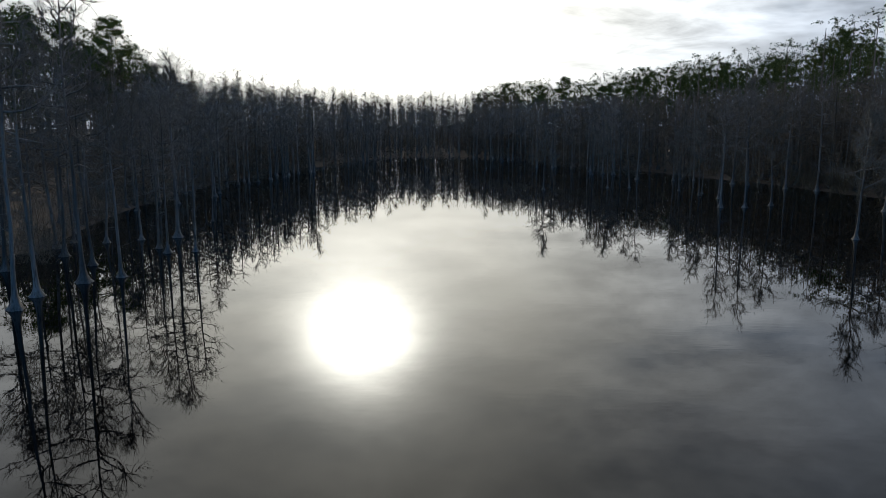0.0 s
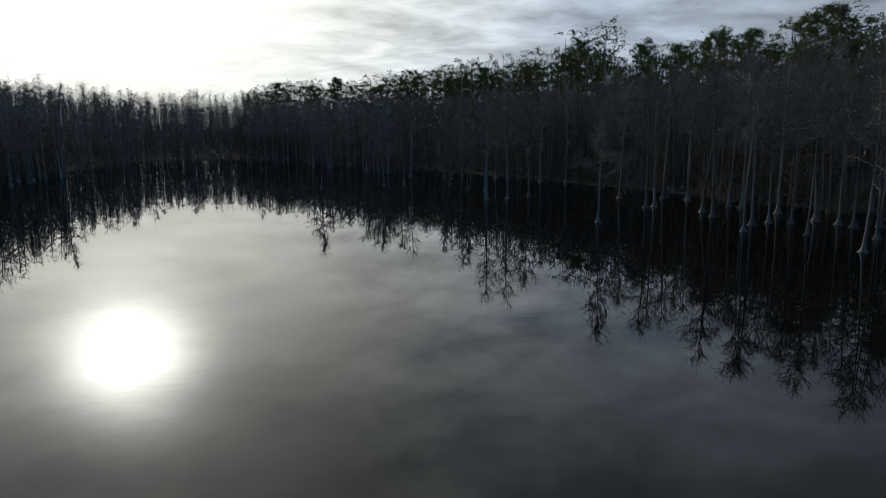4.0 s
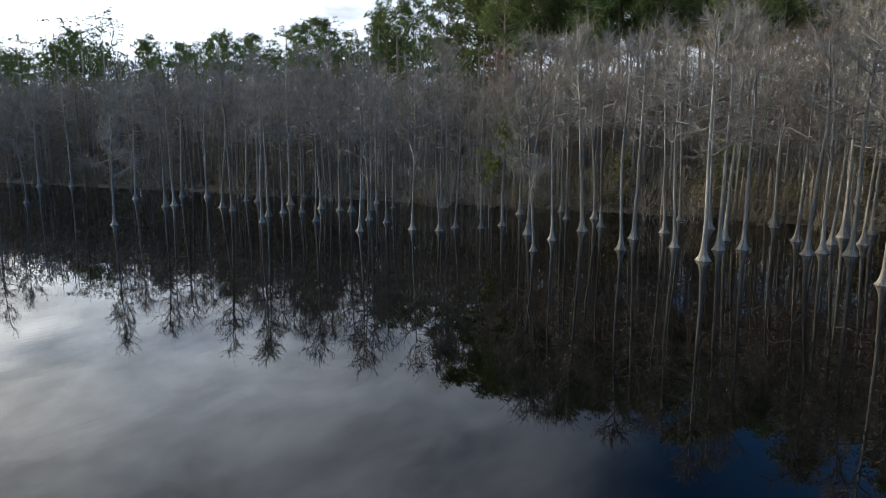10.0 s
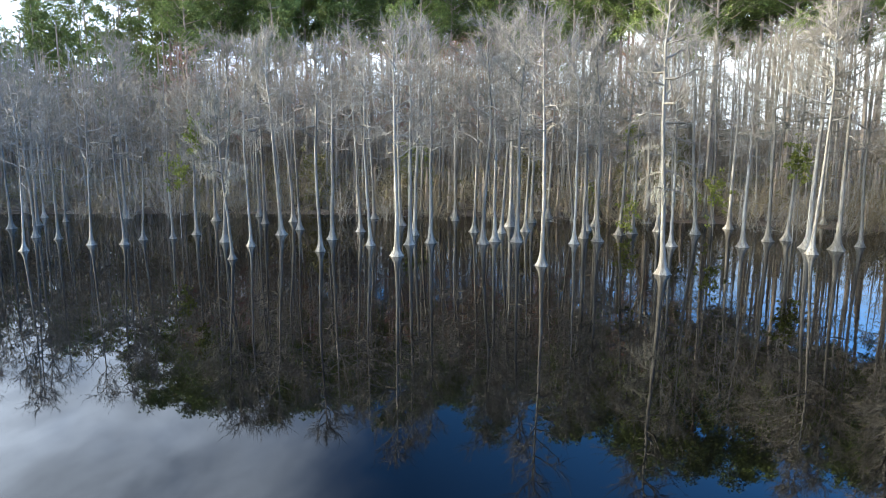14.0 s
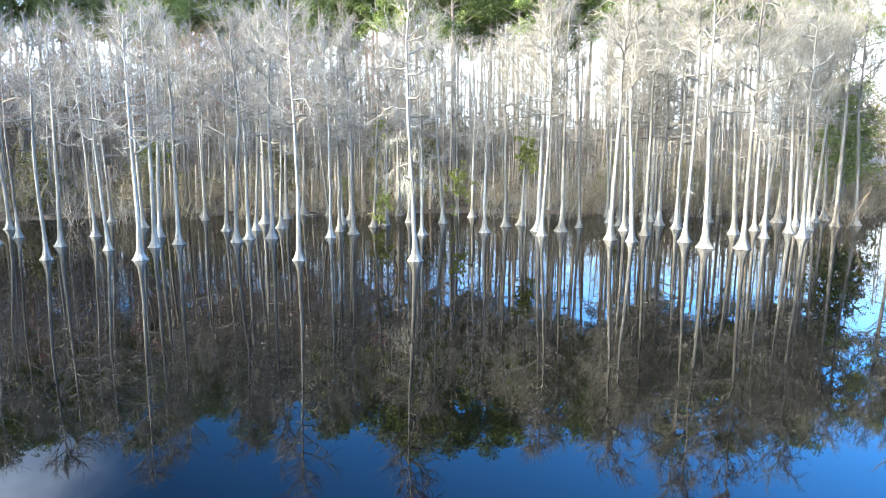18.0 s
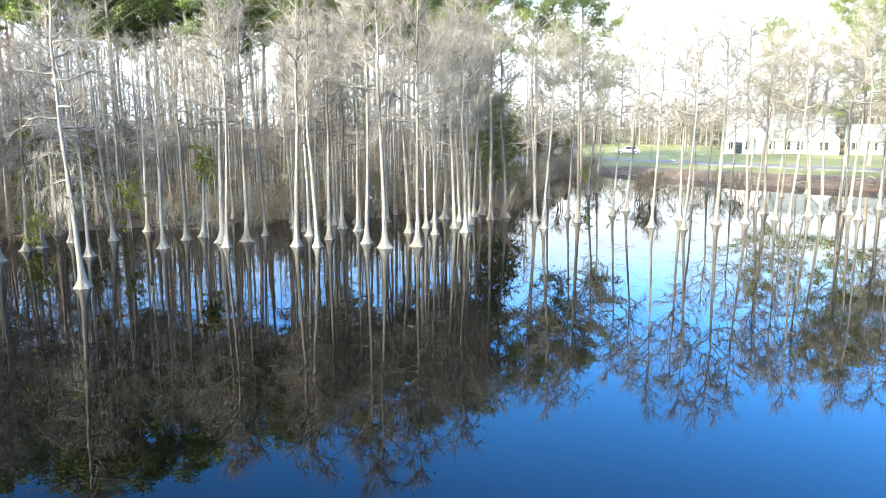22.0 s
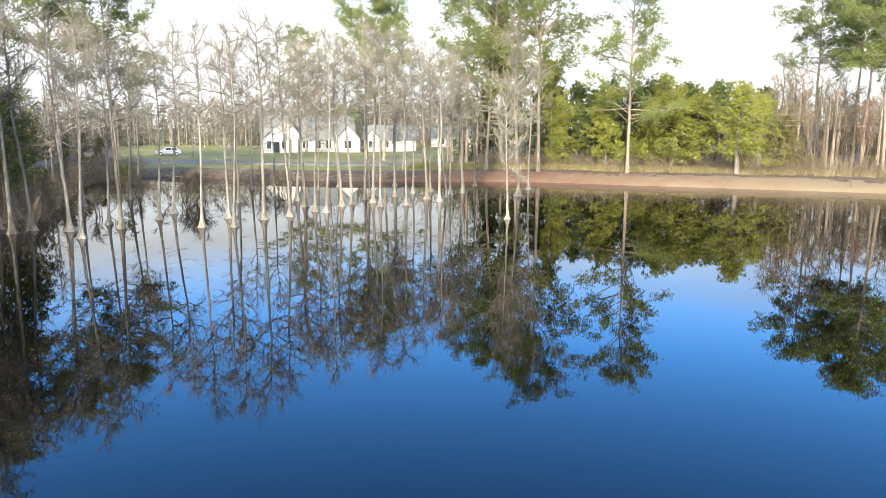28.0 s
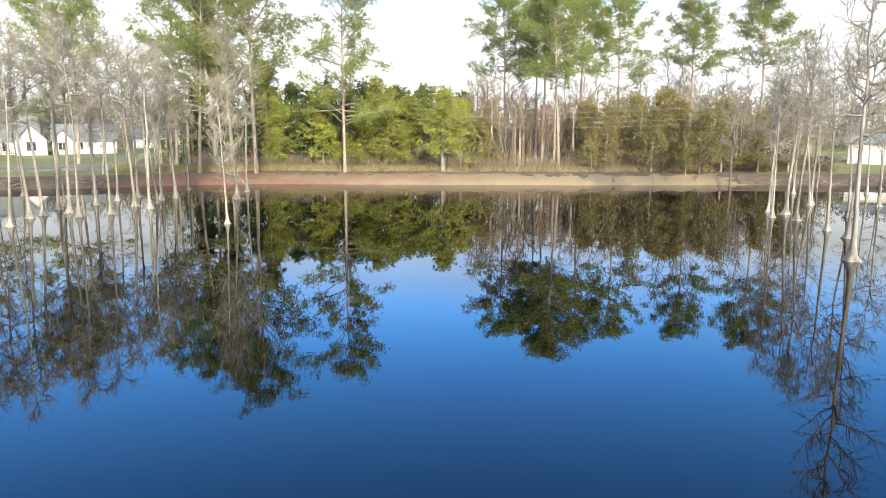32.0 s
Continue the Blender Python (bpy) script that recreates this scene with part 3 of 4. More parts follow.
def leafy(seed, H=8.0, spread=3.0, leaves=LEAF, limbs=26, per=22, low=0.15, size=0.28, width=0.055, name="evergreen_tree", moss=False, thick=0.16, bark=BARK):
    """A broad low tree with leaf sprays down to its foot."""
    rng = np.random.default_rng(seed)
    root = new(name)
    zs = np.linspace(-0.3, H * 0.95, 9)
    off = rng.normal(0, 0.12, (9, 2)).cumsum(0) * np.linspace(0, 1, 9)[:, None]
    v, f = tube(np.c_[off, zs], [thick * (1 - 0.88 * k / 8) * (1.4 if k == 0 else 1) for k in range(9)], 8)
    big, clumps, hang = [], [], []
    for i in range(limbs):
        u = (i + rng.uniform(0, 1)) / limbs
        z = H * (low + (0.96 - low) * u)
        o = np.array([np.interp(z, zs, off[:, 0]), np.interp(z, zs, off[:, 1]), z])
        a = i * 2.4 + rng.normal(0, 0.6)
        reach = spread * (1.05 - 0.75 * u ** 1.4) * rng.uniform(0.5, 1.1)
        d = np.array([math.cos(a), math.sin(a), rng.uniform(0.0, 0.5) + 0.4 * u])
        for k, (p, q, w) in enumerate(shoots(rng, o, d / np.linalg.norm(d), reach, 4, 0.22, 0.03)):
            big.append((p, q, 0.05 * (1 - 0.2 * k), 0.05 * (0.8 - 0.2 * k)))
            for _ in range(3 if k else 1):
                t_ = q + rng.normal(0, 0.42, 3)
                big.append((q, t_, 0.014, 0.006))
                clumps.append(t_)
            if moss and k > 0:
                for _ in range(5):
                    s = q + rng.normal(0, 0.2, 3)
                    drop = rng.uniform(0.3, 1.0)
                    hang.append((s, s + (rng.normal(0, 0.08), rng.normal(0, 0.08), -drop), 0.013, 0.002))
    b = Build()
    b.piece(v, f)
    b.sticks(big, 4)
    b.object("trunk", bark, root, True)
    b = Build()
    b.add(*tufts(rng, pads(rng, clumps, max(2, per // 8), 0.17, 0.8), 8, size, width, 0.8))
    tagged(b.object("crown", leaves, root), kind="stuff")
    if hang:
        b = Build()
        b.sticks(hang, 3)
        tagged(b.object("moss", MOSS, root, label="long hanging grey moss"), kind="stuff")
    return root


def bare_tree(seed, H=12.0, spread=2.6, limbs=20, twigs=5, bark=BARK, twig=TWIG, name="bare_tree", stems=1, low=0.3):
    """A leafless hardwood or sapling clump with upswept limbs."""
    rng = np.random.default_rng(seed)
    root = new(name)
    tr, big, fine = Build(), [], []
    for s in range(stems):
        zs = np.linspace(-0.3, H * rng.uniform(0.8, 1.0), 9)
        foot = rng.normal(0, 0.5, 2) * (stems > 1)
        lean = rng.normal(0, 0.9, 2) * (stems > 1)
        off = foot + rng.normal(0, 0.16, (9, 2)).cumsum(0) + np.linspace(0, 1, 9)[:, None] * lean
        v, f = tube(np.c_[off, zs], [(0.16 if stems == 1 else 0.08) * (1 - 0.88 * k / 8) for k in range(9)], 7)
        tr.piece(v, f)
        for i in range(limbs):
            u = (i + rng.uniform(0, 1)) / limbs
            z = zs[-1] * (low + (0.97 - low) * u)
            o = np.array([np.interp(z, zs, off[:, 0]), np.interp(z, zs, off[:, 1]), z])
            a = i * 2.4 + rng.normal(0, 0.6)
            d = np.array([math.cos(a), math.sin(a), rng.uniform(0.5, 1.3)])
            reach = spread * (1.1 - 0.7 * u) * rng.uniform(0.5, 1.1)
            for k, (p, q, w) in enumerate(shoots(rng, o, d / np.linalg.norm(d), reach, 4, 0.2, -0.03)):
                big.append((p, q, 0.04 * (1 - 0.2 * k), 0.04 * (0.8 - 0.2 * k)))
                for _ in range(2):
                    e = w + rng.normal(0, 0.5, 3)
                    t_ = q + e * rng.uniform(0.25, 0.7)
                    big.append((q, t_, 0.014, 0.007))
                    for _ in range(twigs):
                        s2 = q + (t_ - q) * rng.uniform(0.1, 1)
                        fine.append((s2, s2 + (w * 0.6 + rng.normal(0, 0.6, 3)) * rng.uniform(0.25, 0.6), 0.010, 0.0))
    tr.sticks(big, 4)
    tr.object("trunk", bark, root, True)
    b = Build()
    b.sticks(fine, 3)
    tagged(b.object("crown", twig, root), kind="stuff")
    return root


def drop(ob):
    """Takes a pattern tree away once its copies stand."""
    for o in (*ob.children_recursive, ob):
        bpy.data.objects.remove(o)


def stand(ob, x, y, height, full, z, turn, lean=(0, 0)):
    s = height / full
    m = pose(x, y, z, lean[0], lean[1], turn)
    c = copy_thing(ob, m)
    c.scale = (s, s, s)
    return c


NORTH_WEST = [(-17.2, 28.8), (-16.8, 26.6), (-16.6, 31.5), (-18.2, 35.6), (-15.4, 32.7), (-19.2, 43.9), (-16.8, 40.7), (-15.7, 39.2), (-17.3, 45.0), (-14.3, 39.7), (-17.6, 52.9), (-23.0, 42.9), (-21.9, 34.2), (-22.9, 40.8), (-20.9, 42.8), (-23.2, 38.9)]
NORTH = [(11.4, 79.5), (19.2, 81.6), (21.7, 81.5), (26.2, 77.6), (27.5, 74.2), (27.2, 68.8), (7.3, 119.2), (-8.5, 126.9), (-3.2, 124.8)]
NORTH_EAST = [(21.9, 82.5), (25.9, 77.0), (26.5, 72.2), (24.4, 61.2), (29.5, 62.6), (26.5, 61.1), (25.9, 43.3), (36.8, 57.9), (34.5, 50.0), (35.6, 50.4), (36.9, 45.8), (35.7, 43.1), (41.6, 48.4), (32.4, 36.0), (35.1, 38.3), (37.0, 38.8), (41.6, 42.8), (38.2, 38.0), (34.9, 33.3), (40.9, 38.5), (40.8, 36.4), (40.8, 35.2), (33.1, 27.7), (37.6, 30.7), (37.2, 28.8), (46.5, 37.3), (44.6, 34.0), (35.6, 25.4), (36.1, 23.6), (37.0, 23.5), (37.8, 23.5), (38.6, 22.0), (49.8, 27.6), (40.4, 21.4)]
EAST = [(39.1, 22.3), (49.8, 27.6), (40.3, 21.5), (37.9, 18.2), (32.7, 15.2), (36.7, 16.0), (46.2, 19.3), (41.2, 16.0), (47.3, 17.6), (43.6, 15.7), (35.8, 11.5), (39.9, 12.2), (40.0, 11.2), (38.2, 9.3), (43.4, 11.4), (35.1, 7.0), (38.8, 7.1), (42.5, 7.6), (39.6, 6.0)]
EAST_EDGE = [(52.9, 6.6), (44.4, 4.0), (39.8, 2.9), (39.5, 2.6), (40.8, 2.3), (44.3, 2.2), (40.9, 1.0), (45.2, 0.7), (33.6, -0.7), (40.7, -2.4), (43.0, -3.0), (41.9, -3.8), (44.8, -5.3), (45.5, -6.2), (32.5, -6.3), (40.8, -7.9), (46.7, -7.9), (48.7, -12.8), (41.2, -11.9), (40.7, -12.6), (43.5, -13.9), (44.0, -15.1)]
SOUTH_EAST = [(43.2, -14.7), (41.2, -15.4), (39.3, -15.0), (40.8, -16.8), (37.2, -18.5), (42.7, -21.6), (36.3, -19.4), (38.5, -21.3), (42.5, -24.3), (35.7, -22.4), (33.7, -22.5), (37.9, -26.9), (33.0, -24.3), (36.2, -27.8), (42.5, -33.2), (37.9, -30.7), (36.0, -30.2), (38.9, -32.8), (43.1, -37.3), (40.2, -35.9), (40.3, -37.5), (40.1, -38.5), (37.5, -38.0), (34.2, -35.7), (48.8, -50.4), (37.6, -41.6), (35.0, -40.0), (49.5, -56.9), (50.9, -59.7)]
OPEN_WATER = [(37.5, -41.5), (34.7, -39.5), (48.9, -56.0), (51.1, -59.6), (36.0, -45.0), (37.6, -48.6), (30.1, -42.3), (31.4, -47.3), (28.1, -43.2), (37.7, -57.9), (28.4, -47.5), (44.9, -71.0), (27.4, -49.7), (33.1, -60.7), (29.7, -56.2), (27.1, -53.2), (25.9, -52.9), (26.8, -57.6), (26.7, -59.5), (27.5, -64.1), (25.3, -61.1), (23.4, -58.4), (25.7, -67.5), (21.5, -59.9), (25.3, -71.7), (21.8, -66.3), (24.3, -74.5), (19.8, -64.2), (21.0, -71.3), (20.3, -73.5)]
SOUTH = [(25.2, -72.1), (21.8, -66.6), (24.1, -75.4), (20.2, -65.4), (20.3, -72.9), (10.7, -53.5), (13.9, -72.3), (14.4, -80.1)]
SOUTH_WEST = [(-32.0, -54.4), (-34.2, -56.2), (-32.8, -52.3), (-41.0, -63.6), (-31.8, -46.9), (-31.0, -43.6), (-26.2, -36.1), (-38.2, -54.0), (-46.1, -61.3)]


KINDS = [cypress(11, twigs=2), cypress(12, limbs=21, low=0.40, twigs=2), cypress(13, limbs=16, low=0.55, wide=0.85, twigs=3), cypress(14, limbs=20, twigs=2, low=0.42, wide=1.15), cypress(15, limbs=17, low=0.58, twigs=3), cypress(16, limbs=22, low=0.42, wide=0.9, twigs=2), cypress(17, limbs=18, twigs=2, low=0.52, mossy=1)]
BUSHY = [cypress(24, limbs=20, low=0.45, twigs=3, wide=0.9), cypress(25, limbs=18, low=0.52, twigs=3, wide=1.0), cypress(26, limbs=21, low=0.42, twigs=3, wide=0.9), cypress(27, limbs=18, low=0.52, twigs=3, wide=1.15), cypress(28, limbs=20, low=0.48, twigs=3, mossy=1, wide=0.95)]
SHAGGY = [cypress(21, limbs=19, twigs=8, crooked=0.45, mossy=3, low=0.36, wide=1.5), cypress(22, limbs=18, twigs=7, crooked=0.5, mossy=3, low=0.40, wide=1.7)]
THIN = [cypress(31, limbs=15, twigs=2, sides=6, low=0.5, joints=2), cypress(32, limbs=15, twigs=2, sides=6, low=0.45, wide=1.1, joints=2), cypress(33, limbs=14, twigs=3, sides=6, low=0.55, joints=2), cypress(34, limbs=15, twigs=2, sides=6, low=0.5, wide=0.8, joints=2), cypress(35, limbs=15, twigs=2, sides=6, low=0.4, joints=2)]
SKIRTED = [cypress(41, limbs=22, twigs=3, crooked=0.15, low=0.5, skirt=8)]
rng = random.Random(5)
KNOWN_HEIGHT = {NORTH_WEST[1]: 12.5, NORTH_WEST[2]: 13.0, NORTH_WEST[10]: 6.5, NORTH_WEST[9]: 7.2, NORTH[0]: 6.8, NORTH[1]: 7.2, NORTH[2]: 7.8, NORTH_EAST[6]: 7.8, EAST[4]: 8.0, EAST_EDGE[14]: 13.5, SOUTH_EAST[9]: 15.4, SOUTH[5]: 9.7, SOUTH[6]: 17.0, SOUTH[7]: 14.0, SOUTH_WEST[6]: 15.0}
STANDS = [(NORTH_WEST, 8.0, 11.5, ()), (NORTH, 7.0, 10.0, (0, 1, 3)), (NORTH_EAST, 8.5, 11.5, (6, 0, 2, 4)), (EAST, 10.5, 12.5, (4,)), (EAST_EDGE, 11.0, 13.0, (14,)), (SOUTH_EAST, 12.5, 15.0, ()), (OPEN_WATER, 12.5, 15.0, ()), (SOUTH, 10.0, 13.0, (5,)), (SOUTH_WEST, 11.5, 14.5, ())]
STOOD = []
for rows, lo, hi, old in STANDS:
    for i, (x, y) in enumerate(rows):
        if any((x - a) ** 2 + (y - b) ** 2 < 1.2 for a, b in STOOD):
            continue
        STOOD.append((x, y))
        shag = i in old
        tall = KNOWN_HEIGHT.get((x, y), rng.uniform(lo, hi) * (0.82 if shag else 1))
        ob = stand(rng.choice(SKIRTED if (x, y) == EAST_EDGE[14] else SHAGGY if shag else BUSHY if lo > 11.2 or rows is SOUTH else KINDS), x, y, tall, 12.0, 0.0, rng.uniform(0, 360), (rng.gauss(0, 1.2), rng.gauss(0, 1.2)))
        tagged(ob, "crooked leafless cypress draped in grey moss, standing in water" if shag else "leafless grey pond cypress with swollen base standing in water", "tree", "cypresses along the pond")


def scatter(count, az0, az1, lo, hi, seed, gap, line=shore):
    """Random spots between two directions, lo to hi metres behind the shore or another line."""
    r, out = random.Random(seed), []
    for _ in range(count * 30):
        if len(out) == count:
            break
        az = r.uniform(az0, az1)
        p = polar(az, line(az) + r.uniform(lo, hi))
        if all((p.x - q.x) ** 2 + (p.y - q.y) ** 2 > gap * gap for q in out):
            out.append(p)
    return out


# the front of the flooded wood across the far end of the pond
FAR_FRONT = [(24, 62), (19, 72), (15.6, 84), (12.7, 97), (10.5, 109), (8.3, 124), (4, 160), (-1, 162), (-5, 150), (-8, 120), (-14, 100), (-20, 90)]


def far_front(az):
    return float(np.interp(-az, [-a for a, _ in FAR_FRONT], [d for _, d in FAR_FRONT]))


FRONT = [p for rows, *_ in STANDS for p in rows]
for count, az0, az1, lo, hi, h0, h1, seed, line in ((22, -116, -134, -9, 2, 11.5, 14.5, 45, shore), (80, -20, -134, -8, 6, 10.5, 14.0, 41, shore), (24, 22, -20, 0, 10, 9.0, 12.5, 42, far_front), (14, 33, 22, -8, 8, 9.0, 13.0, 43, shore), (8, -214, -232, -14, 2, 11.0, 14.0, 44, shore), (13, -149, -166, -24, -5, 10.5, 13.5, 46, shore), (5, -210, -216, -34, -12, 10.5, 13.0, 47, shore)):
    for p in scatter(count, az0, az1, lo, hi, seed, 1.5, line):
        if min((p.x - q[0]) ** 2 + (p.y - q[1]) ** 2 for q in FRONT) < 1.6:
            continue
        if -148 < azimuth(p.x, p.y) < -136:
            continue
        ob = stand(rng.choice(BUSHY if seed > 45 else THIN), p.x, p.y, rng.uniform(h0, h1), 12.0, max(0.0, ground_z(p.x, p.y)), rng.uniform(0, 360), (rng.gauss(0, 1.3), rng.gauss(0, 1.3)))
        tagged(ob, "slender leafless cypress in the flooded wood", "tree", "cypresses along the pond")
for ob in KINDS + BUSHY + SHAGGY + THIN + SKIRTED:
    drop(ob)

# pines behind the cypress belt: direction and distance of the front of the pine wood
PINE_EDGE = [(32, 110), (24, 135), (19, 330), (2, 330), (-4, 310), (-18, 230), (-25, 175), (-31, 130), (-47, 100), (-60, 79), (-80, 73), (-103, 62), (-115, 68), (-132, 76)]
PINES = [pine(51, bare=0.60, spread=3.0), pine(52, bare=0.55, limbs=38, spread=3.3), pine(53, bare=0.66, limbs=30, spread=3.1), pine(54, bare=0.58, limbs=36, spread=2.8)]
for k in range(84):
    az = 31 - 162 * (k + rng.uniform(0, 1)) / 84
    if 20 > az > -2:
        continue
    d = float(np.interp(-az, [-a for a, _ in PINE_EDGE], [b for _, b in PINE_EDGE])) * (1 + 0.16 * (k % 3) + rng.uniform(-0.04, 0.06))
    p = polar(az, d)
    ob = stand(rng.choice(PINES), p.x, p.y, rng.uniform(20, 24) if az > -30 else rng.uniform(18, 21.5) if az > -52 else rng.uniform(20, 26) + (3 if k % 3 else 0), 25.0, ground_z(p.x, p.y), rng.uniform(0, 360), (rng.gauss(0, 1), rng.gauss(0, 1)))
    tagged(ob, "tall green pine with a bare trunk behind the swamp", "tree", "pines behind the swamp")
for k in range(80):
    az = -60 - 70 * ((k + rng.uniform(0, 1)) / 80) ** 1.1
    p = polar(az, float(np.interp(-az, [-a for a, _ in PINE_EDGE], [b for _, b in PINE_EDGE])) + rng.uniform(3, 32))
    ob = stand(rng.choice(PINES), p.x, p.y, rng.uniform(21, 27), 25.0, ground_z(p.x, p.y), rng.uniform(0, 360), (rng.gauss(0, 1), rng.gauss(0, 1)))
    tagged(ob, "tall green pine with a bare trunk behind the swamp", "tree", "pines behind the swamp")
for ob in PINES:
    drop(ob)


def place(ob, az, d, height, full, label, category="tree", group="", turn=None, lean=(0, 0), sink=0.0):
    p = polar(az, d + (7 if -213 < az < -160 else 0))
    c = stand(ob, p.x, p.y, height, full, ground_z(p.x, p.y) - sink, rng.uniform(0, 360) if turn is None else turn, lean)
    return tagged(c, label, category, group)


# ---- the southern shore: tall pines, leafy trees and bare thicket behind the bank ----
OPEN_PINE = [pine(61, 26, bare=0.36, limbs=46, spread=6.2, sprays=13, needles=LIGHT_NEEDLE, pad=0.45), pine(62, 26, bare=0.24, limbs=54, spread=5.8, sprays=13, needles=LIGHT_NEEDLE, pad=0.45), pine(63, 26, bare=0.50, limbs=46, spread=4.8, sprays=14, needles=LIGHT_NEEDLE, pad=0.45), pine(64, 26, bare=0.55, limbs=44, spread=4.6, sprays=14, needles=LIGHT_NEEDLE, pad=0.45)]
for kind, az, d, h in ((0, -170.4, 90, 29), (1, -177.3, 89, 25.5), (2, -190.0, 112, 26), (3, -192.3, 118, 26), (2, -194.4, 93, 24), (3, -195.8, 108, 25.5), (2, -198.8, 112, 25.5), (3, -209.0, 112, 25), (1, -166.2, 92, 25), (0, -168.6, 97, 28), (2, -193.0, 100, 25), (3, -204.0, 110, 24), (0, -164.5, 104, 27), (1, -156.5, 116, 27), (3, -157.8, 120, 26), (0, -151.5, 150, 24), (2, -226, 120, 26), (3, -222, 112, 24), (2, -138, 92, 25), (3, -134.5, 84, 24), (2, -129, 80, 25)):
    place(OPEN_PINE[kind], az, d, h, 26.0, "tall open-crowned pine with light green needles behind the bank", "tree", "pines behind the bank", lean=(rng.gauss(0, 0.8), rng.gauss(0, 0.8)))
for ob in OPEN_PINE:
    drop(ob)

DARK = [leafy(71, 9, 2.6, CEDAR, 34, 52, 0.2), leafy(72, 9, 2.3, CEDAR, 34, 52, 0.25)]
GREEN = [leafy(73, 9, 2.9, LEAF, 38, 56, 0.12), leafy(74, 9, 3.2, LEAF, 38, 56, 0.1)]
DULL = [leafy(75, 8, 2.8, OLIVE, 30, 40, 0.1), leafy(76, 8, 2.5, OLIVE, 28, 38, 0.15)]
for az, d, h in ((-168, 100, 11), (-170, 106, 11.5), (-171.8, 101, 11), (-173.5, 104, 12), (-174.6, 99, 10.5), (-176, 106, 12), (-177.8, 101, 11.5), (-179, 106, 12), (-181.5, 103, 11.5), (-183.5, 108, 12), (-166.5, 108, 12), (-187, 110, 11)):
    place(rng.choice(DARK), az, d, h, 9.0, "dense dark evergreen tree near the shore", "tree", "evergreens near the shore")
for az, d, h in ((-175.6, 94, 10.5), (-178.6, 96, 8.5), (-180.6, 94, 10.5), (-182.4, 96, 10), (-172.2, 96, 8.5), (-179.6, 100, 12)):
    place(rng.choice(GREEN), az, d, h, 9.0, "leafy bright yellow-green tree behind the bank", "tree", "leafy trees behind the bank")
for az, d, h in ((-198, 95, 8.5), (-200, 98, 10), (-201.5, 93, 8), (-203.3, 97, 9.5), (-205, 93, 8), (-196.5, 99, 9), (-206.5, 97, 9.5), (-188.5, 94, 7), (-202.3, 104, 11), (-209, 98, 8), (-211, 100, 9), (-197, 92, 5), (-204, 91, 5), (-227, 92, 8), (-229, 96, 9), (-132.8, 70, 8.0), (-130.8, 72, 6), (-134.6, 96, 5), (-135.6, 118, 5), (-136.6, 124, 4.5)):
    place(rng.choice(DULL), az, d, h, 8.0, "olive-green half-leafy tree in the thicket", "tree", "thicket trees behind the bank")
OAK = leafy(77, 10, 4.2, LEAF, 44, 66, 0.25, name="mossy_tree", moss=True, thick=0.34)
place(OAK, -185.2, 90, 10.5, 10.0, "spreading green tree hung with long grey moss", "tree")
place(OAK, -186.6, 96, 9.0, 10.0, "spreading green tree hung with long grey moss", "tree")
BROAD = leafy(88, 18, 3.6, LEAF, 46, 60, 0.42, thick=0.22, bark=PINE_BARK)
place(BROAD, -167.3, 99, 22.0, 18.0, "tall leafy yellow-green tree among the pines", "tree", "leafy trees behind the bank")
place(BROAD, -171.3, 97, 15.0, 18.0, "tall leafy yellow-green tree among the pines", "tree", "leafy trees behind the bank")
HEDGE = leafy(70, 9, 2.2, LIGHT_NEEDLE, 26, 34, 0.3)
place(HEDGE, -132.0, 61, 11.0, 9.0, "dull green evergreen tree at the corner of the pond", "tree")
for ob in [HEDGE] + DARK + GREEN + DULL + [OAK, BROAD]:
    drop(ob)

SAPLING = [bare_tree(81, 9, 1.7, 8, 4, BRUSH, BRUSH, "thicket_tree", 4), bare_tree(82, 9, 1.6, 8, 4, BRUSH, BRUSH, "thicket_tree", 4), bare_tree(83, 9, 1.8, 10, 4, BARK, TWIG, "thicket_tree", 3)]
for k in range(60):
    az = -186.5 - 26 * (k + rng.uniform(0, 1)) / 60
    place(rng.choice(SAPLING), az, shore(az) + rng.uniform(10, 24), rng.uniform(9, 15), 9.0, "brown leafless thicket tree with several stems", "tree", "bare thicket trees")
for k in range(12):
    az = -166 - 20 * (k + rng.uniform(0, 1)) / 12
    place(rng.choice(SAPLING), az, shore(az) + rng.uniform(12, 16), rng.uniform(4, 7), 9.0, "brown leafless thicket tree with several stems", "tree", "bare thicket trees")
TALL = [bare_tree(84, 13, 2.4, 22, 5), bare_tree(85, 13, 2.8, 20, 5)]
for az, d, h in ((-187.8, 108, 17), (-188.6, 104, 15), (-200.5, 108, 19), (-202, 112, 18), (-203.2, 108, 17), (-207.2, 87.5, 14), (-211.5, 92, 13), (-213, 96, 12), (-184, 112, 15), (-159.5, 100, 12), (-161, 104, 11), (-163, 99, 12), (-146, 128, 11), (-150, 118, 10), (-143, 134, 12), (-204.6, 104, 15), (-206.2, 101, 16), (-208.0, 104, 15), (-209.8, 102, 14), (-195.0, 106, 14), (-218, 100, 12), (-224, 104, 13), (-153.5, 112, 11)):
    place(rng.choice(TALL), az, d, h, 13.0, "tall leafless grey hardwood tree", "tree", "bare hardwoods")
RED = bare_tree(86, 9, 2.4, 20, 7, BRUSH, RED_TWIG, "budding_tree")
for az, d, h in ((-193, 97, 9.5), (-98, 62, 14), (-85, 60, 14), (-70, 66, 13.5), (-62, 67, 14), (-66, 64, 13), (-74, 68, 14.5), (-78, 63, 13.5), (-81.5, 66, 14.5), (-90.5, 62, 14)):
    place(RED, az, d, h, 9.0, "bare tree with reddish budding twigs", "tree", "red-budding trees")
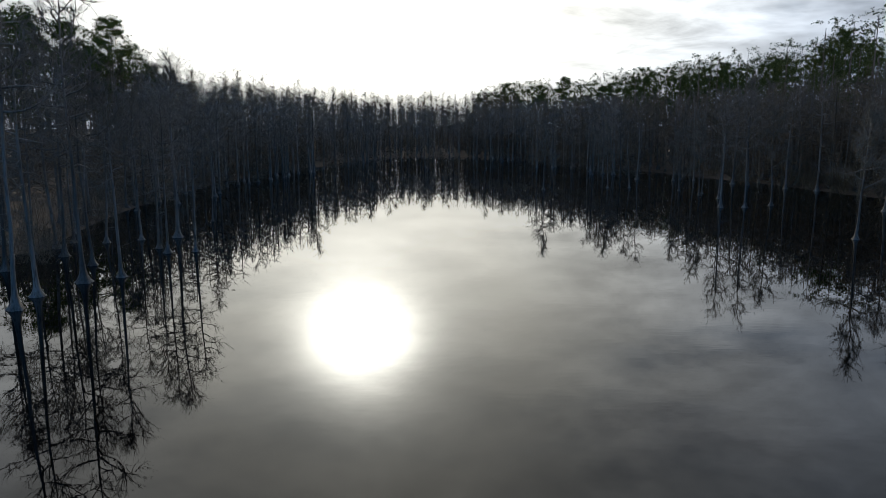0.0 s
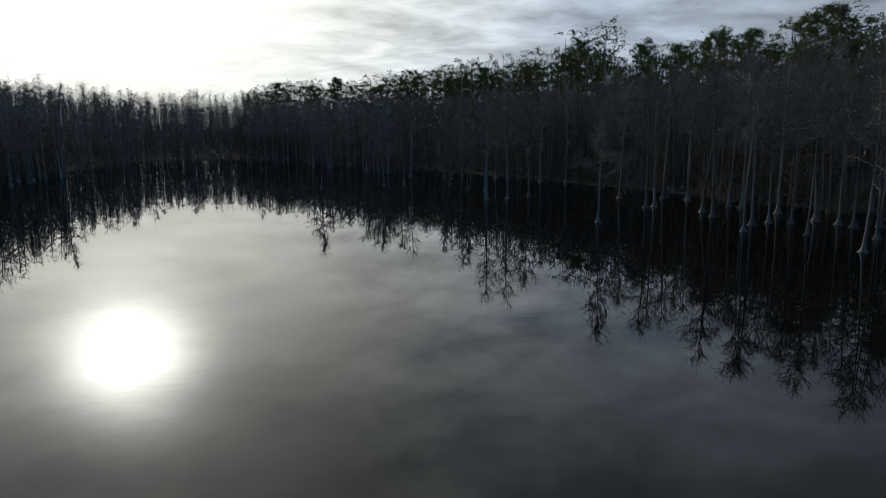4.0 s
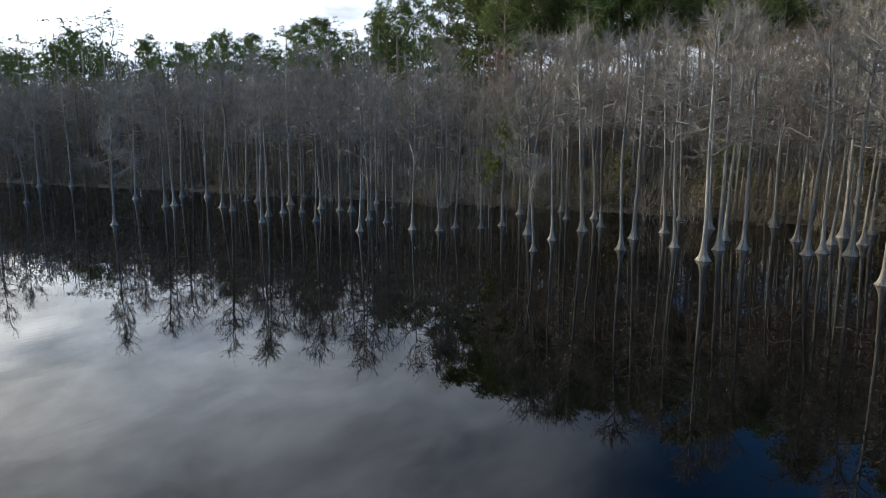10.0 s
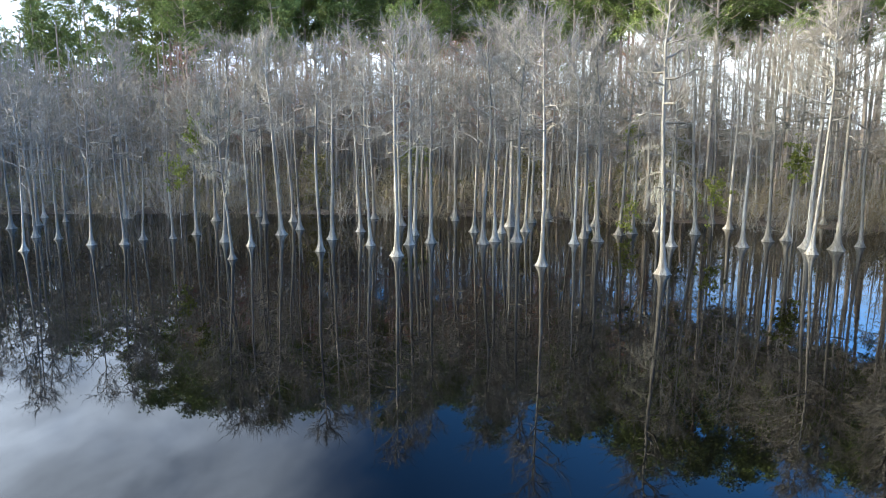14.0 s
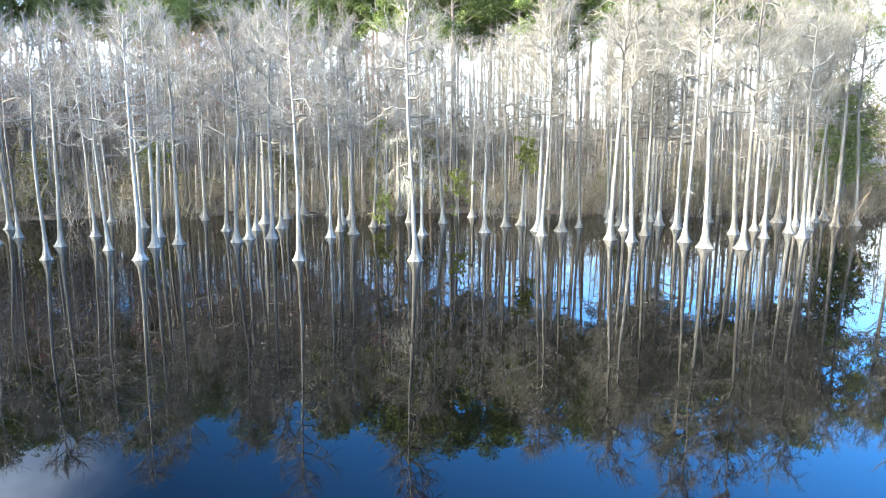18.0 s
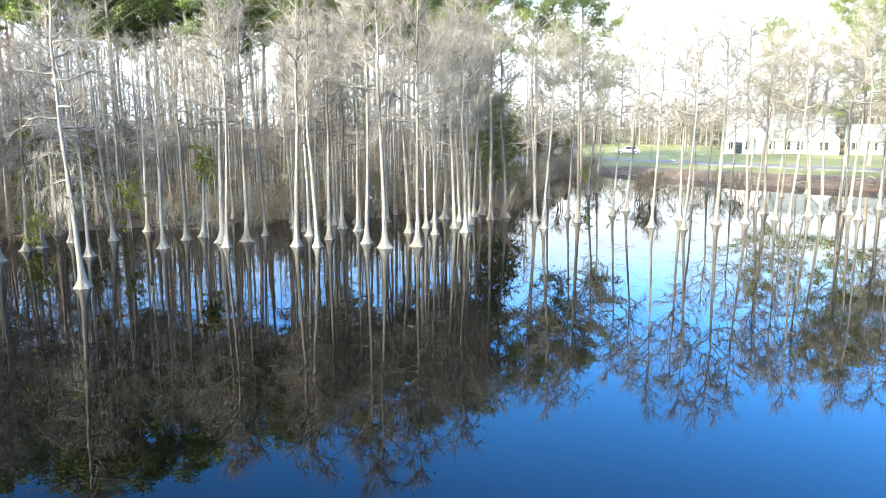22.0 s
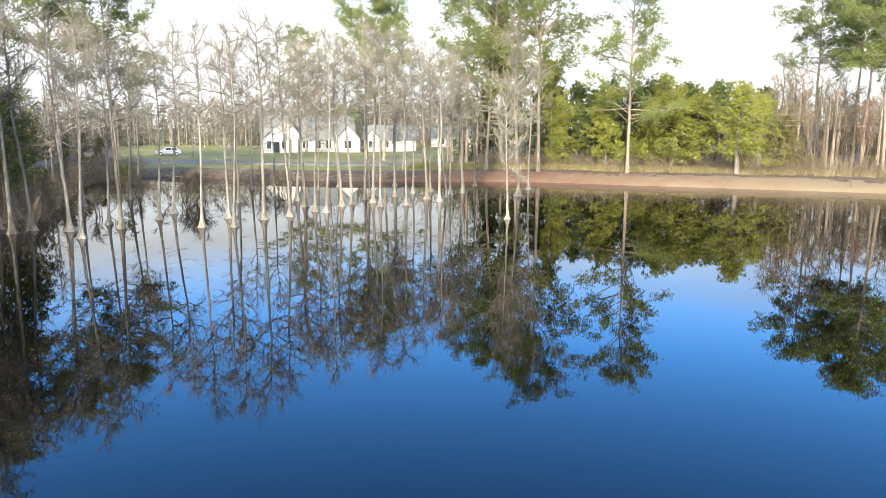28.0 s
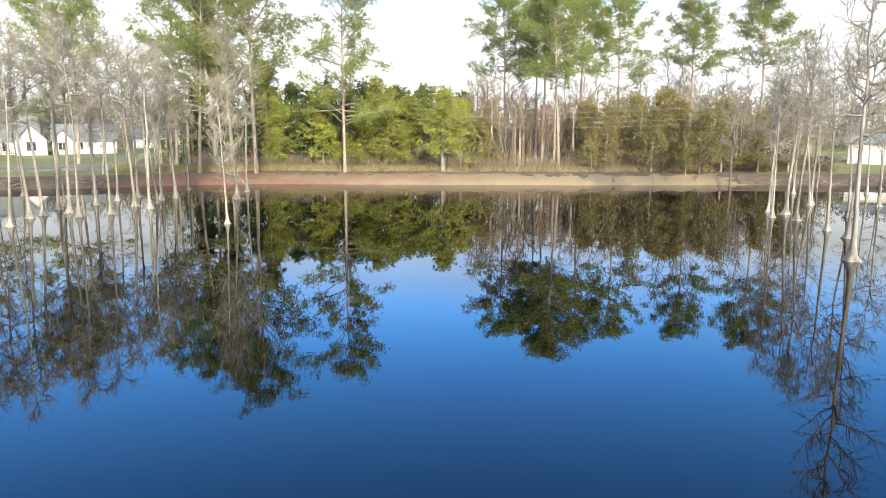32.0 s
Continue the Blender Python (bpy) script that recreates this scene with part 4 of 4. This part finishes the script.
BUSH = bare_tree(87, 3, 1.2, 5, 4, BRUSH, BRUSH, "bush", 6, 0.15)
for az, d, h in ((-142.5, 72, 2.6), (-143.6, 68, 2.8), (-144.6, 72, 2.2), (-148.2, 80, 2.6), (-149.6, 78, 2.2), (-137.4, 62, 2.0), (-139.8, 78, 2.0)):
    p = polar(az, d)
    tagged(stand(BUSH, p.x, p.y, h, 3.0, 0.0, rng.uniform(0, 360)), "brown leafless bush growing from the water", "bush", "bushes in the water")
for ob in SAPLING + TALL + [RED, BUSH]:
    drop(ob)


# ---- undergrowth and far woods ----
def thicket(name, label, spots, seed, mat, h0, h1, stems=12, twigs=8, r=0.013):
    g = np.random.default_rng(seed)
    rows, fine = [], []
    for p in spots:
        h = g.uniform(h0, h1)
        z = max(-0.1, ground_z(p.x, p.y))
        for _ in range(stems):
            a = g.uniform(0, 6.28)
            q = np.array([p.x, p.y, z]) + g.normal(0, 0.3, 3) * (1, 1, 0)
            w = np.array([math.cos(a) * 0.45, math.sin(a) * 0.45, 1.0])
            for s, e, w2 in shoots(g, q, w / np.linalg.norm(w), h * g.uniform(0.5, 1.1), 3, 0.22, 0.06):
                rows.append((s, e, r, r * 0.7))
                for _ in range(twigs // 3 + 1):
                    b0 = s + (e - s) * g.uniform(0, 1)
                    fine.append((b0, b0 + (w2 * 0.5 + g.normal(0, 0.6, 3)) * g.uniform(0.3, 0.9), 0.012, 0.0))
    b = Build()
    b.sticks(rows, 3)
    b.sticks(fine, 3)
    return tagged(b.object(name, mat), label, "brush", kind="stuff")


thicket("undergrowth", "tangled brown leafless brush along the flooded shore", scatter(330, -18, -133, -3, 10, 91, 0.7), 91, PALE_BRUSH, 1.6, 4.4, 10, 6, 0.018)
thicket("undergrowth", "grey leafless brush under the cypresses", scatter(150, -18, -134, -4, 14, 92, 0.9), 92, TWIG, 2.0, 6.0)
thicket("undergrowth", "dark leafless brush in the corner of the pond beside the lawn", scatter(90, -132, -139.5, -16, 10, 125, 0.7), 125, BRUSH, 1.5, 3.6, 12, 9, 0.018)
thicket("undergrowth", "dark brush along the northern shore", scatter(90, 36, 12, -4, 14, 93, 0.9), 93, BRUSH, 1.2, 3.2)
thicket("undergrowth", "dry brown brush at the foot of the thicket", scatter(340, -166, -214, 8.5, 15, 94, 0.5), 94, BRUSH, 1.0, 3.4)


def far_woods(name, label, spots, seed, mat, h0, h1, twigs=70, wide=2.1, low=0.4, girth=0.125, fine_r=0.05):
    g = np.random.default_rng(seed)
    rows, fine = [], []
    for p in spots:
        h = g.uniform(h0, h1)
        o = np.array([p.x, p.y, max(-0.2, ground_z(p.x, p.y))])
        top = o + (g.normal(0, 0.3), g.normal(0, 0.3), h)
        rows.append((o, o + (top - o) * 0.05, girth * 2.6, girth))
        rows.append((o + (top - o) * 0.05, top, girth, 0.03))
        for _ in range(twigs):
            u = g.uniform(low, 1.0)
            s = o + (top - o) * u + g.normal(0, 0.35, 3)
            a = g.uniform(0, 6.28)
            e = s + np.array([math.cos(a), math.sin(a), g.uniform(0.0, 0.9)]) * g.uniform(0.4, 1.0) * wide * (1.2 - 0.75 * u)
            fine.append((s, e, fine_r, 0.0))
    b = Build()
    b.sticks(rows, 5)
    b.sticks(fine, 3)
    return tagged(b.object(name, mat), label, "woods", kind="stuff")


far_woods("far_swamp_trees", "distant belt of leafless cypresses standing in water", scatter(620, 23, -14, 6, 75, 95, 1.5, far_front), 95, TWIG, 10.0, 12.5)
far_woods("far_woods", "dense leafless woods behind the cypress belt", scatter(520, -10, -74, 4, 40, 96, 1.2), 96, GREY_BRUSH, 9.0, 12.0)
far_woods("slender_stems", "close-set slender leafless cypress stems in the flooded wood", scatter(330, -20, -134, 3, 26, 117, 1.1), 117, BARK, 10.0, 13.5, 70, 1.7, 0.4, 0.09, 0.02)
far_woods("brown_woods", "brown leafless brushy woods behind the cypress belt", scatter(260, -62, -102, 10, 40, 121, 1.4), 121, GREY_BRUSH, 9.5, 14.0, 130, 2.0, 0.15, 0.08, 0.026)
far_woods("brown_woods", "low grey brushy woods behind the cypress belt", scatter(130, -100, -131, 12, 36, 129, 1.5), 129, GREY_BRUSH, 5.5, 10.0, 100, 1.8, 0.08, 0.08, 0.026)
far_woods("slender_stems", "close-set slender stems across the far end of the pond", scatter(60, 33, -20, 6, 26, 122, 1.6, far_front), 122, TWIG, 9.0, 12.5, 90, 1.7, 0.4, 0.10, 0.03)
far_woods("far_woods", "dense brown leafless woods behind the northern swamp", scatter(520, -2, -48, 0, 55, 110, 1.4), 110, BRUSH, 8.0, 11.5, 80, 2.4, 0.06)
far_woods("far_woods", "brown woods at the far end of the swamp", scatter(420, 26, -6, 60, 120, 111, 1.5, far_front), 111, BRUSH, 13.5, 16.8, 120, 2.9, 0.1, 0.09)
far_woods("far_brush", "low brown brush under the far swamp trees", scatter(420, 34, -16, 6, 60, 126, 1.5, far_front), 126, BRUSH, 3.5, 7.5, 80, 1.8, 0.02, 0.05, 0.05)
far_woods("far_woods", "distant grey leafless woods beyond the houses", scatter(560, -133, -232, 82, 150, 97, 1.5), 97, FAR_GREY, 9.0, 13.5, 80, 2.6, 0.05)
# added out of view, to close the western side and its reflections
far_woods("far_woods", "unseen leafless woods added to close the western shore", scatter(200, -234, -316, 0, 25, 98, 1.8), 98, TWIG, 10.0, 14.0)


def far_pines(name, label, spots, seed, mat, h0, h1, blades=260, low=0.45, size=1.35, broad=3.4):
    """Distant evergreen wood: stems with rounded crowns of coarse needle sprays."""
    g = np.random.default_rng(seed)
    rows, b = [], Build()
    for p in spots:
        h = g.uniform(h0, h1)
        o = np.array([p.x, p.y, max(-0.2, ground_z(p.x, p.y))])
        rows.append((o, o + (0, 0, h * 0.95), 0.22, 0.06))
        n = 26
        u = g.uniform(low, 1.0, n)
        a = g.uniform(0, 6.28, n)
        r = broad * np.sqrt(np.clip(1 - ((u - (1 + low) / 2) / (0.62 - low / 2)) ** 2, 0.02, 1)) * g.uniform(0.25, 1, n) ** 0.6
        c = o + np.c_[np.cos(a) * r, np.sin(a) * r, u * h]
        k = max(2, blades // (n * 5))
        c = np.repeat(c, k, 0) + g.normal(0, size * 0.62, (n * k, 3)) * (1, 1, 0.6)
        b.add(*tufts(g, c, 5, size * 0.55, size * 0.12, 0.6))
    stems = Build()
    stems.sticks(rows, 5)
    root = b.object(name, mat)
    tagged(stems.object("stems", PINE_BARK, root), kind="stuff")
    return tagged(root, label, "woods", kind="stuff")


far_pines("far_thicket", "brown brushy woods far behind the cypress belt", scatter(130, -48, -98, 38, 80, 127, 2.2), 127, BRUSH, 8.0, 12.5, 260, 0.05, 1.1, 3.0)
far_pines("far_thicket", "low brown brush far behind the cypress belt", scatter(100, -98, -133, 36, 80, 128, 2.4), 128, BRUSH, 4.0, 7.5, 260, 0.05, 0.8, 2.6)
far_pines("far_thicket", "distant brown woods beyond the houses", scatter(330, -131, -166, 88, 130, 112, 2.0) + scatter(160, -205, -232, 70, 110, 113, 2.0), 112, FAR_GREY, 8.0, 12.5, 260, 0.06)
far_pines("dark_thicket", "dense dark evergreen thicket behind the bank", scatter(90, -163, -187, 19, 34, 114, 1.5), 114, CEDAR, 6.0, 11.0, 700, 0.06, 0.55, 2.2)
far_pines("brown_thicket", "dense brown and olive thicket behind the bank", scatter(70, -185, -213, 16, 34, 115, 1.5), 115, OLIVE, 6.0, 11.5, 620, 0.06, 0.5, 2.2)
far_pines("brown_thicket", "dense dry brown thicket behind the bank", scatter(80, -185, -213, 14, 34, 116, 1.5), 116, BRUSH, 6.0, 12.0, 620, 0.06, 0.5, 2.2)


def pine_edge(az):
    return float(np.interp(-az, [-a for a, _ in PINE_EDGE], [d for _, d in PINE_EDGE]))


far_pines("far_pine_wood", "dark evergreen pine wood behind the swamp", scatter(200, -3, -31, 0, 50, 101, 2.8, pine_edge) + scatter(30, -14, -21, -12, 14, 104, 2.6, pine_edge) + scatter(90, 33, 19, 0, 40, 102, 2.6, pine_edge), 101, NEEDLE, 18.5, 25.0, 1300, 0.30, 1.0, 3.6)
far_pines("far_pine_wood", "dark evergreen pine wood behind the swamp", scatter(160, -31, -62, 0, 45, 103, 2.4, pine_edge), 103, NEEDLE, 16.0, 20.5, 1430, 0.28, 0.75, 3.2)
far_pines("shore_brush", "tangled tan and olive brush at the foot of the cypresses", scatter(120, -40, -133, 0, 9, 123, 1.4), 123, PALE_BRUSH, 2.0, 4.8, 420, 0.05, 0.38, 1.3)
far_pines("shore_brush", "half-evergreen olive brush at the foot of the cypresses", scatter(50, -50, -133, 0, 9, 124, 2.2), 124, OLIVE, 1.8, 4.2, 420, 0.05, 0.36, 1.3)


def grass_tufts(name, label, spots, seed, mat):
    g = np.random.default_rng(seed)
    c = np.array([(p.x, p.y, max(ground_z(p.x, p.y), 0.6)) for p in spots])
    n = 14
    base = np.repeat(c, n, 0) + g.normal(0, 0.22, (len(c) * n, 3)) * (1, 1, 0)
    tip = base + np.c_[g.normal(0, 0.22, (len(base), 2)), g.uniform(0.3, 0.95, len(base))]
    b = Build()
    b.add(*segments(base, tip, np.full(len(base), 0.02), np.zeros(len(base)), 3))
    return tagged(b.object(name, mat), label, "grass", kind="stuff")


grass_tufts("dry_grass", "tufts of pale dry grass along the top of the bank", scatter(900, -162, -206, 7, 11, 99, 0.15), 99, GRASS_DRY)
grass_tufts("green_grass", "green grass strip behind the bank", scatter(700, -160, -184, 8, 13, 100, 0.15), 100, LAWN)


# ---- houses and cars ----
def box(bm, x0, x1, y0, y1, z0, z1):
    m = Matrix.Translation(((x0 + x1) / 2, (y0 + y1) / 2, (z0 + z1) / 2)) @ Matrix.Diagonal((x1 - x0, y1 - y0, z1 - z0, 1))
    return bmesh.ops.create_cube(bm, size=1, matrix=m)


def gable_roof(bm, x0, x1, y0, y1, z, rise, over=0.45, thick=0.18, along="x"):
    """Two roof slopes with thickness over a rectangle; the ridge runs along x or y."""
    if along == "x":
        mid = (y0 + y1) / 2
        sides = [((x0 - over, y0 - over), (x1 + over, y0 - over), (x1 + over, mid), (x0 - over, mid)), ((x1 + over, y1 + over), (x0 - over, y1 + over), (x0 - over, mid), (x1 + over, mid))]
    else:
        mid = (x0 + x1) / 2
        sides = [((x0 - over, y1 + over), (x0 - over, y0 - over), (mid, y0 - over), (mid, y1 + over)), ((x1 + over, y0 - over), (x1 + over, y1 + over), (mid, y1 + over), (mid, y0 - over))]
    half = (y1 - y0) / 2 if along == "x" else (x1 - x0) / 2
    low = z - rise * over / half
    for q in sides:
        lo = [bm.verts.new((*p, low if k < 2 else z + rise)) for k, p in enumerate(q)]
        hi = [bm.verts.new((*p, (low if k < 2 else z + rise) + thick)) for k, p in enumerate(q)]
        bm.faces.new(lo[::-1])
        bm.faces.new(hi)
        for k in range(4):
            bm.faces.new((lo[k], lo[(k + 1) % 4], hi[(k + 1) % 4], hi[k]))


def gable_wall(bm, x0, x1, y0, y1, z0, z, rise, along="x"):
    """A body with walls up to z and gable ends up to the ridge."""
    if along == "x":
        ring = [(y0, z0), (y1, z0), (y1, z), ((y0 + y1) / 2, z + rise), (y0, z)]
        a, b = [bm.verts.new((x0, p, q)) for p, q in ring], [bm.verts.new((x1, p, q)) for p, q in ring]
    else:
        ring = [(x0, z0), (x1, z0), (x1, z), ((x0 + x1) / 2, z + rise), (x0, z)]
        a, b = [bm.verts.new((p, y0, q)) for p, q in ring], [bm.verts.new((p, y1, q)) for p, q in ring]
    bm.faces.new(a)
    bm.faces.new(b[::-1])
    for k in range(5):
        bm.faces.new((a[k], b[k], b[(k + 1) % 5], a[(k + 1) % 5]))


def window(house, x, y, z, w, h, n=2):
    """A framed window on the front wall (facing -y), with panes."""
    bm = bmesh.new()
    for q in ((x - w / 2 - 0.1, x + w / 2 + 0.1, z - 0.1, z), (x - w / 2 - 0.1, x + w / 2 + 0.1, z + h, z + h + 0.12), (x - w / 2 - 0.1, x - w / 2, z, z + h), (x + w / 2, x + w / 2 + 0.1, z, z + h), (x - 0.03, x + 0.03, z, z + h)):
        box(bm, q[0], q[1], y - 0.07, y + 0.05, q[2], q[3])
    fr = part("window", bm, TRIM, house)
    for k in range(n):
        bm = bmesh.new()
        box(bm, x - w / 2 + w / n * k + 0.03, x - w / 2 + w / n * (k + 1) - 0.03, y - 0.03, y + 0.04, z, z + h)
        part("pane", bm, GLASS_DARK, fr)


def house(az, d, label, wings, doors=(), windows=(), wall=SIDING, roof=ROOF, posts=(), turn=0.0):
    root = new("house")
    p = polar(az, d)
    root.matrix_basis = pose(p.x, p.y, ground_z(p.x, p.y) - 0.15, 0, 0, az + turn)
    for x0, x1, y0, y1, z, rise, along in wings:
        bm = bmesh.new()
        gable_wall(bm, x0, x1, y0, y1, -0.4, z, rise - 0.02, along)
        part("wall", bm, wall, root)
        bm = bmesh.new()
        gable_roof(bm, x0, x1, y0, y1, z, rise, along=along)
        part("roof", bm, roof, root)
    for x, y, w, h in doors:
        bm = bmesh.new()
        box(bm, x - w / 2, x + w / 2, y - 0.06, y + 0.05, 0.1, h)
        part("door", bm, TRIM if w > 2 else GLASS_DARK, root)
    for x, y, z, w, h in windows:
        window(root, x, y, z, w, h)
    for x, y, h in posts:
        bm = bmesh.new()
        box(bm, x - 0.12, x + 0.12, y - 0.12, y + 0.12, 0.0, h)
        box(bm, x - 0.18, x + 0.18, y - 0.18, y + 0.18, h - 0.2, h)
        part("porch_post", bm, TRIM, root)
    return tagged(root, label, "house")


house(-152.2, 150, "white house with steep gables and a grey-green shingle roof",
      [(-10, 8, 0, 9, 2.9, 4.6, "x"), (-10.4, -5.2, -2.4, 4, 2.8, 2.6, "y"), (-8.5, -3.2, -1.0, 6, 3.7, 4.1, "y"), (4.2, 9.2, -2.0, 5, 2.8, 2.7, "y")],
      doors=((-7.8, -2.46, 1.3, 2.3),), windows=((-2.0, 0.0, 0.9, 1.1, 1.7), (0.6, 0.0, 0.9, 1.1, 1.7), (2.8, 0.0, 0.9, 1.1, 1.7), (6.7, -2.0, 0.9, 1.5, 1.6), (-9.2, -2.4, 0.9, 0.8, 1.6), (-6.2, -2.4, 0.9, 0.8, 1.6)))
house(-158.2, 152, "white single-storey house with a grey shingle roof",
      [(-5.4, 5.4, 0, 8, 2.7, 2.8, "x"), (-5.6, -2.2, -1.6, 4, 2.6, 1.9, "y")],
      doors=((2.8, 0, 3.6, 2.4),), windows=((-3.9, -1.6, 0.9, 1.4, 1.4), (-1.0, 0, 0.9, 1.1, 1.4)))
house(-163.2, 176, "low white house with a dull green roof among the trees", [(-6, 6, 0, 8, 2.8, 2.6, "x")], windows=((-3, 0, 0.9, 1.2, 1.3), (3, 0, 0.9, 1.2, 1.3)), doors=((0, 0, 1.0, 2.1),))
house(-120.3, 195, "grey-roofed house with a white porch behind the woods", [(-6.5, 6.5, 0, 9, 2.9, 2.4, "x"), (-2.0, 4.0, -2.2, 2, 2.7, 1.5, "y")],
      windows=((-4.4, 0, 0.9, 1.4, 1.4), (0.0, -2.2, 0.9, 1.2, 1.4), (2.4, -2.2, 0.9, 1.2, 1.4), (5.2, 0, 0.9, 1.2, 1.4)), posts=((-1.9, -3.0, 2.6), (3.9, -3.0, 2.6)), wall=BRICK)
house(-218.6, 130, "white outbuilding with a shallow roof beside the lawn", [(-9, 6, 0, 7, 3.4, 1.3, "x")], doors=((-6.0, 0, 2.6, 2.5),), windows=((0.5, 0, 1.2, 1.0, 1.0),))


def car(az, d, turn, paint, label):
    """A family car about 4.6 m long, standing on four wheels."""
    root = new("car")
    p = polar(az, d)
    root.matrix_basis = pose(p.x, p.y, ground_z(p.x, p.y) + 0.02, 0, 0, az + turn)
    side = [(-2.3, 0.35), (-2.3, 0.75), (-2.1, 0.92), (-1.0, 1.0), (-0.95, 1.0), (2.25, 1.0), (2.3, 0.6), (2.25, 0.35)]
    cabin = [(-1.05, 1.0), (-0.35, 1.5), (1.45, 1.55), (2.15, 1.0)]
    for name, ring, half, mat in (("body", side, 0.9, paint), ("cabin", cabin, 0.78, paint)):
        bm = bmesh.new()
        a, b = [bm.verts.new((x, -half, z)) for x, z in ring], [bm.verts.new((x, half, z)) for x, z in ring]
        bm.faces.new(a)
        bm.faces.new(b[::-1])
        for k in range(len(ring)):
            bm.faces.new((a[k], b[k], b[(k + 1) % len(ring)], a[(k + 1) % len(ring)]))
        bmesh.ops.bevel(bm, geom=list(bm.edges), offset=0.06, segments=2, affect="EDGES")
        part(name, bm, mat, root)
    for y in (-0.79, 0.79):
        for x0, x1 in ((-0.55, 0.45), (0.55, 1.45)):
            bm = bmesh.new()
            box(bm, x0, x1, y - 0.02, y + 0.02, 1.05, 1.42)
            part("side_window", bm, GLASS_DARK, root)
    for x in (-1.45, 1.4):
        for y in (-0.82, 0.82):
            bm = bmesh.new()
            bmesh.ops.create_cone(bm, cap_ends=True, segments=20, radius1=0.34, radius2=0.34, depth=0.22, matrix=Matrix.Translation((x, y, 0.34)) @ Matrix.Rotation(radians(90), 4, "X"))
            w = part("wheel", bm, RUBBER, root)
            bm = bmesh.new()
            bmesh.ops.create_cone(bm, cap_ends=True, segments=14, radius1=0.2, radius2=0.2, depth=0.24, matrix=Matrix.Translation((x, y, 0.34)) @ Matrix.Rotation(radians(90), 4, "X"))
            part("rim", bm, PAINT_WHITE, w)
    return tagged(root, label, "car")


car(-141.2, 146, 8, PAINT_WHITE, "white car parked on the lane beyond the lawn")
car(-212.6, 121, 10, PAINT_DARK, "black car parked under trees beside the white building")


# ---- small things ----
def wires():
    """Thin power lines strung between pines behind the bank."""
    for k, z in enumerate((7.6, 8.2, 8.9, 9.6)):
        verts, faces = [], []
        for i in range(25):
            az = -183 - 21 * i / 24
            p = polar(az, 96 + 0.2 * k, z - 0.5 * math.sin(math.pi * i / 24))
            out = polar(az, 0.008)
            verts += [(p.x + out.x, p.y + out.y, p.z), (p.x, p.y, p.z + 0.008), (p.x - out.x, p.y - out.y, p.z), (p.x, p.y, p.z - 0.008)]
            if i:
                faces += [(4 * i + j - 4, 4 * i + (j + 1) % 4 - 4, 4 * i + (j + 1) % 4, 4 * i + j) for j in range(4)]
        tagged(mesh_object("power_line", verts, faces, WIRE), "thin pale power line strung through the trees", "cable", "power lines")


wires()


def driftwood(az, off, length, tilt, seed):
    """A weathered log lying up the face of the bank."""
    g = np.random.default_rng(seed)
    p = polar(az, shore(az) + off)
    n = 8
    path = [(0.05 * g.normal(), 0.05 * g.normal(), length * (i / (n - 1) - 0.5)) for i in range(n)]
    v, f = tube(path, [0.065 * (1.1 - 0.5 * i / (n - 1)) for i in range(n)], 8)
    ob = mesh_object("driftwood_log", v, f, LOG, None, True)
    z = float(np.interp(off, [0, 0.35, 1.3, 2.4, 3.4], [0.12, 0.34, 0.62, 0.92, 1.08]))
    ob.matrix_basis = Matrix.Translation((p.x, p.y, z + 0.06)) @ Matrix.Rotation(radians(az + tilt), 4, "Z") @ Matrix.Rotation(radians(-72), 4, "X")
    tagged(ob, "grey weathered log lying on the eroded bank", "log", "logs on the bank")


for k, (az, turn) in enumerate(((-192.7, 8), (-197.2, -6), (-198.7, 10), (-201.7, 4), (-202.7, -12), (-204.7, 14), (-206.4, -9), (-207.8, 12))):
    driftwood(az, 1.5, 2.0 + 0.3 * (k % 2), turn, 200 + k)


def vine(x, y, z, seed):
    """A clump of bright evergreen vine high on a cypress stem."""
    g = np.random.default_rng(seed)
    root = new("climbing_vine")
    root.matrix_basis = pose(x, y, 0)
    stem = [((0.0, 0.0, -0.3), (0.1, 0.05, z * 0.5), 0.03, 0.022), ((0.1, 0.05, z * 0.5), (0.0, 0.0, z + 0.7), 0.022, 0.012)]
    b = Build()
    b.sticks(stem, 5)
    b.object("stem", BARK, root)
    b = Build()
    b.add(*tufts(g, np.array([0, 0, z]) + g.normal(0, 1, (34, 3)) * (0.32, 0.32, 0.65), 16, 0.30, 0.055, 0.8))
    tagged(b.object("leaves", LEAF, root, label="glossy yellow-green leaves"), kind="stuff")
    tagged(root, "yellow-green evergreen vine climbing a cypress stem", "vine", "vines on the cypresses")


for k, (x, y, z) in enumerate([(45.7, -6.0, 6.3), (43.8, -15.6, 5.0), (44.7, -5.7, 1.3), (37.7, 19.6, 6.4), (38.9, 21.6, 4.2), (50.4, -57.6, 2.5), (42.9, -15.1, 4.8), (45.2, -11.1, 2.8)]):
    vine(x, y, z, 300 + k)

SHRUB = [leafy(78, 4, 1.9, OLIVE, 20, 16, 0.05, name="shrub"), leafy(79, 4, 1.7, LEAF, 20, 14, 0.05, name="shrub")]
for k, p in enumerate(scatter(12, -55, -131, 1, 8, 120, 2.5)):
    tagged(stand(SHRUB[k % 5 == 0], p.x, p.y, rng.uniform(2.2, 5.0), 4.0, max(0.0, ground_z(p.x, p.y)), rng.uniform(0, 360)), "olive-green shrub at the foot of the cypresses", "shrub", "shrubs along the shore")
for ob in SHRUB:
    drop(ob)
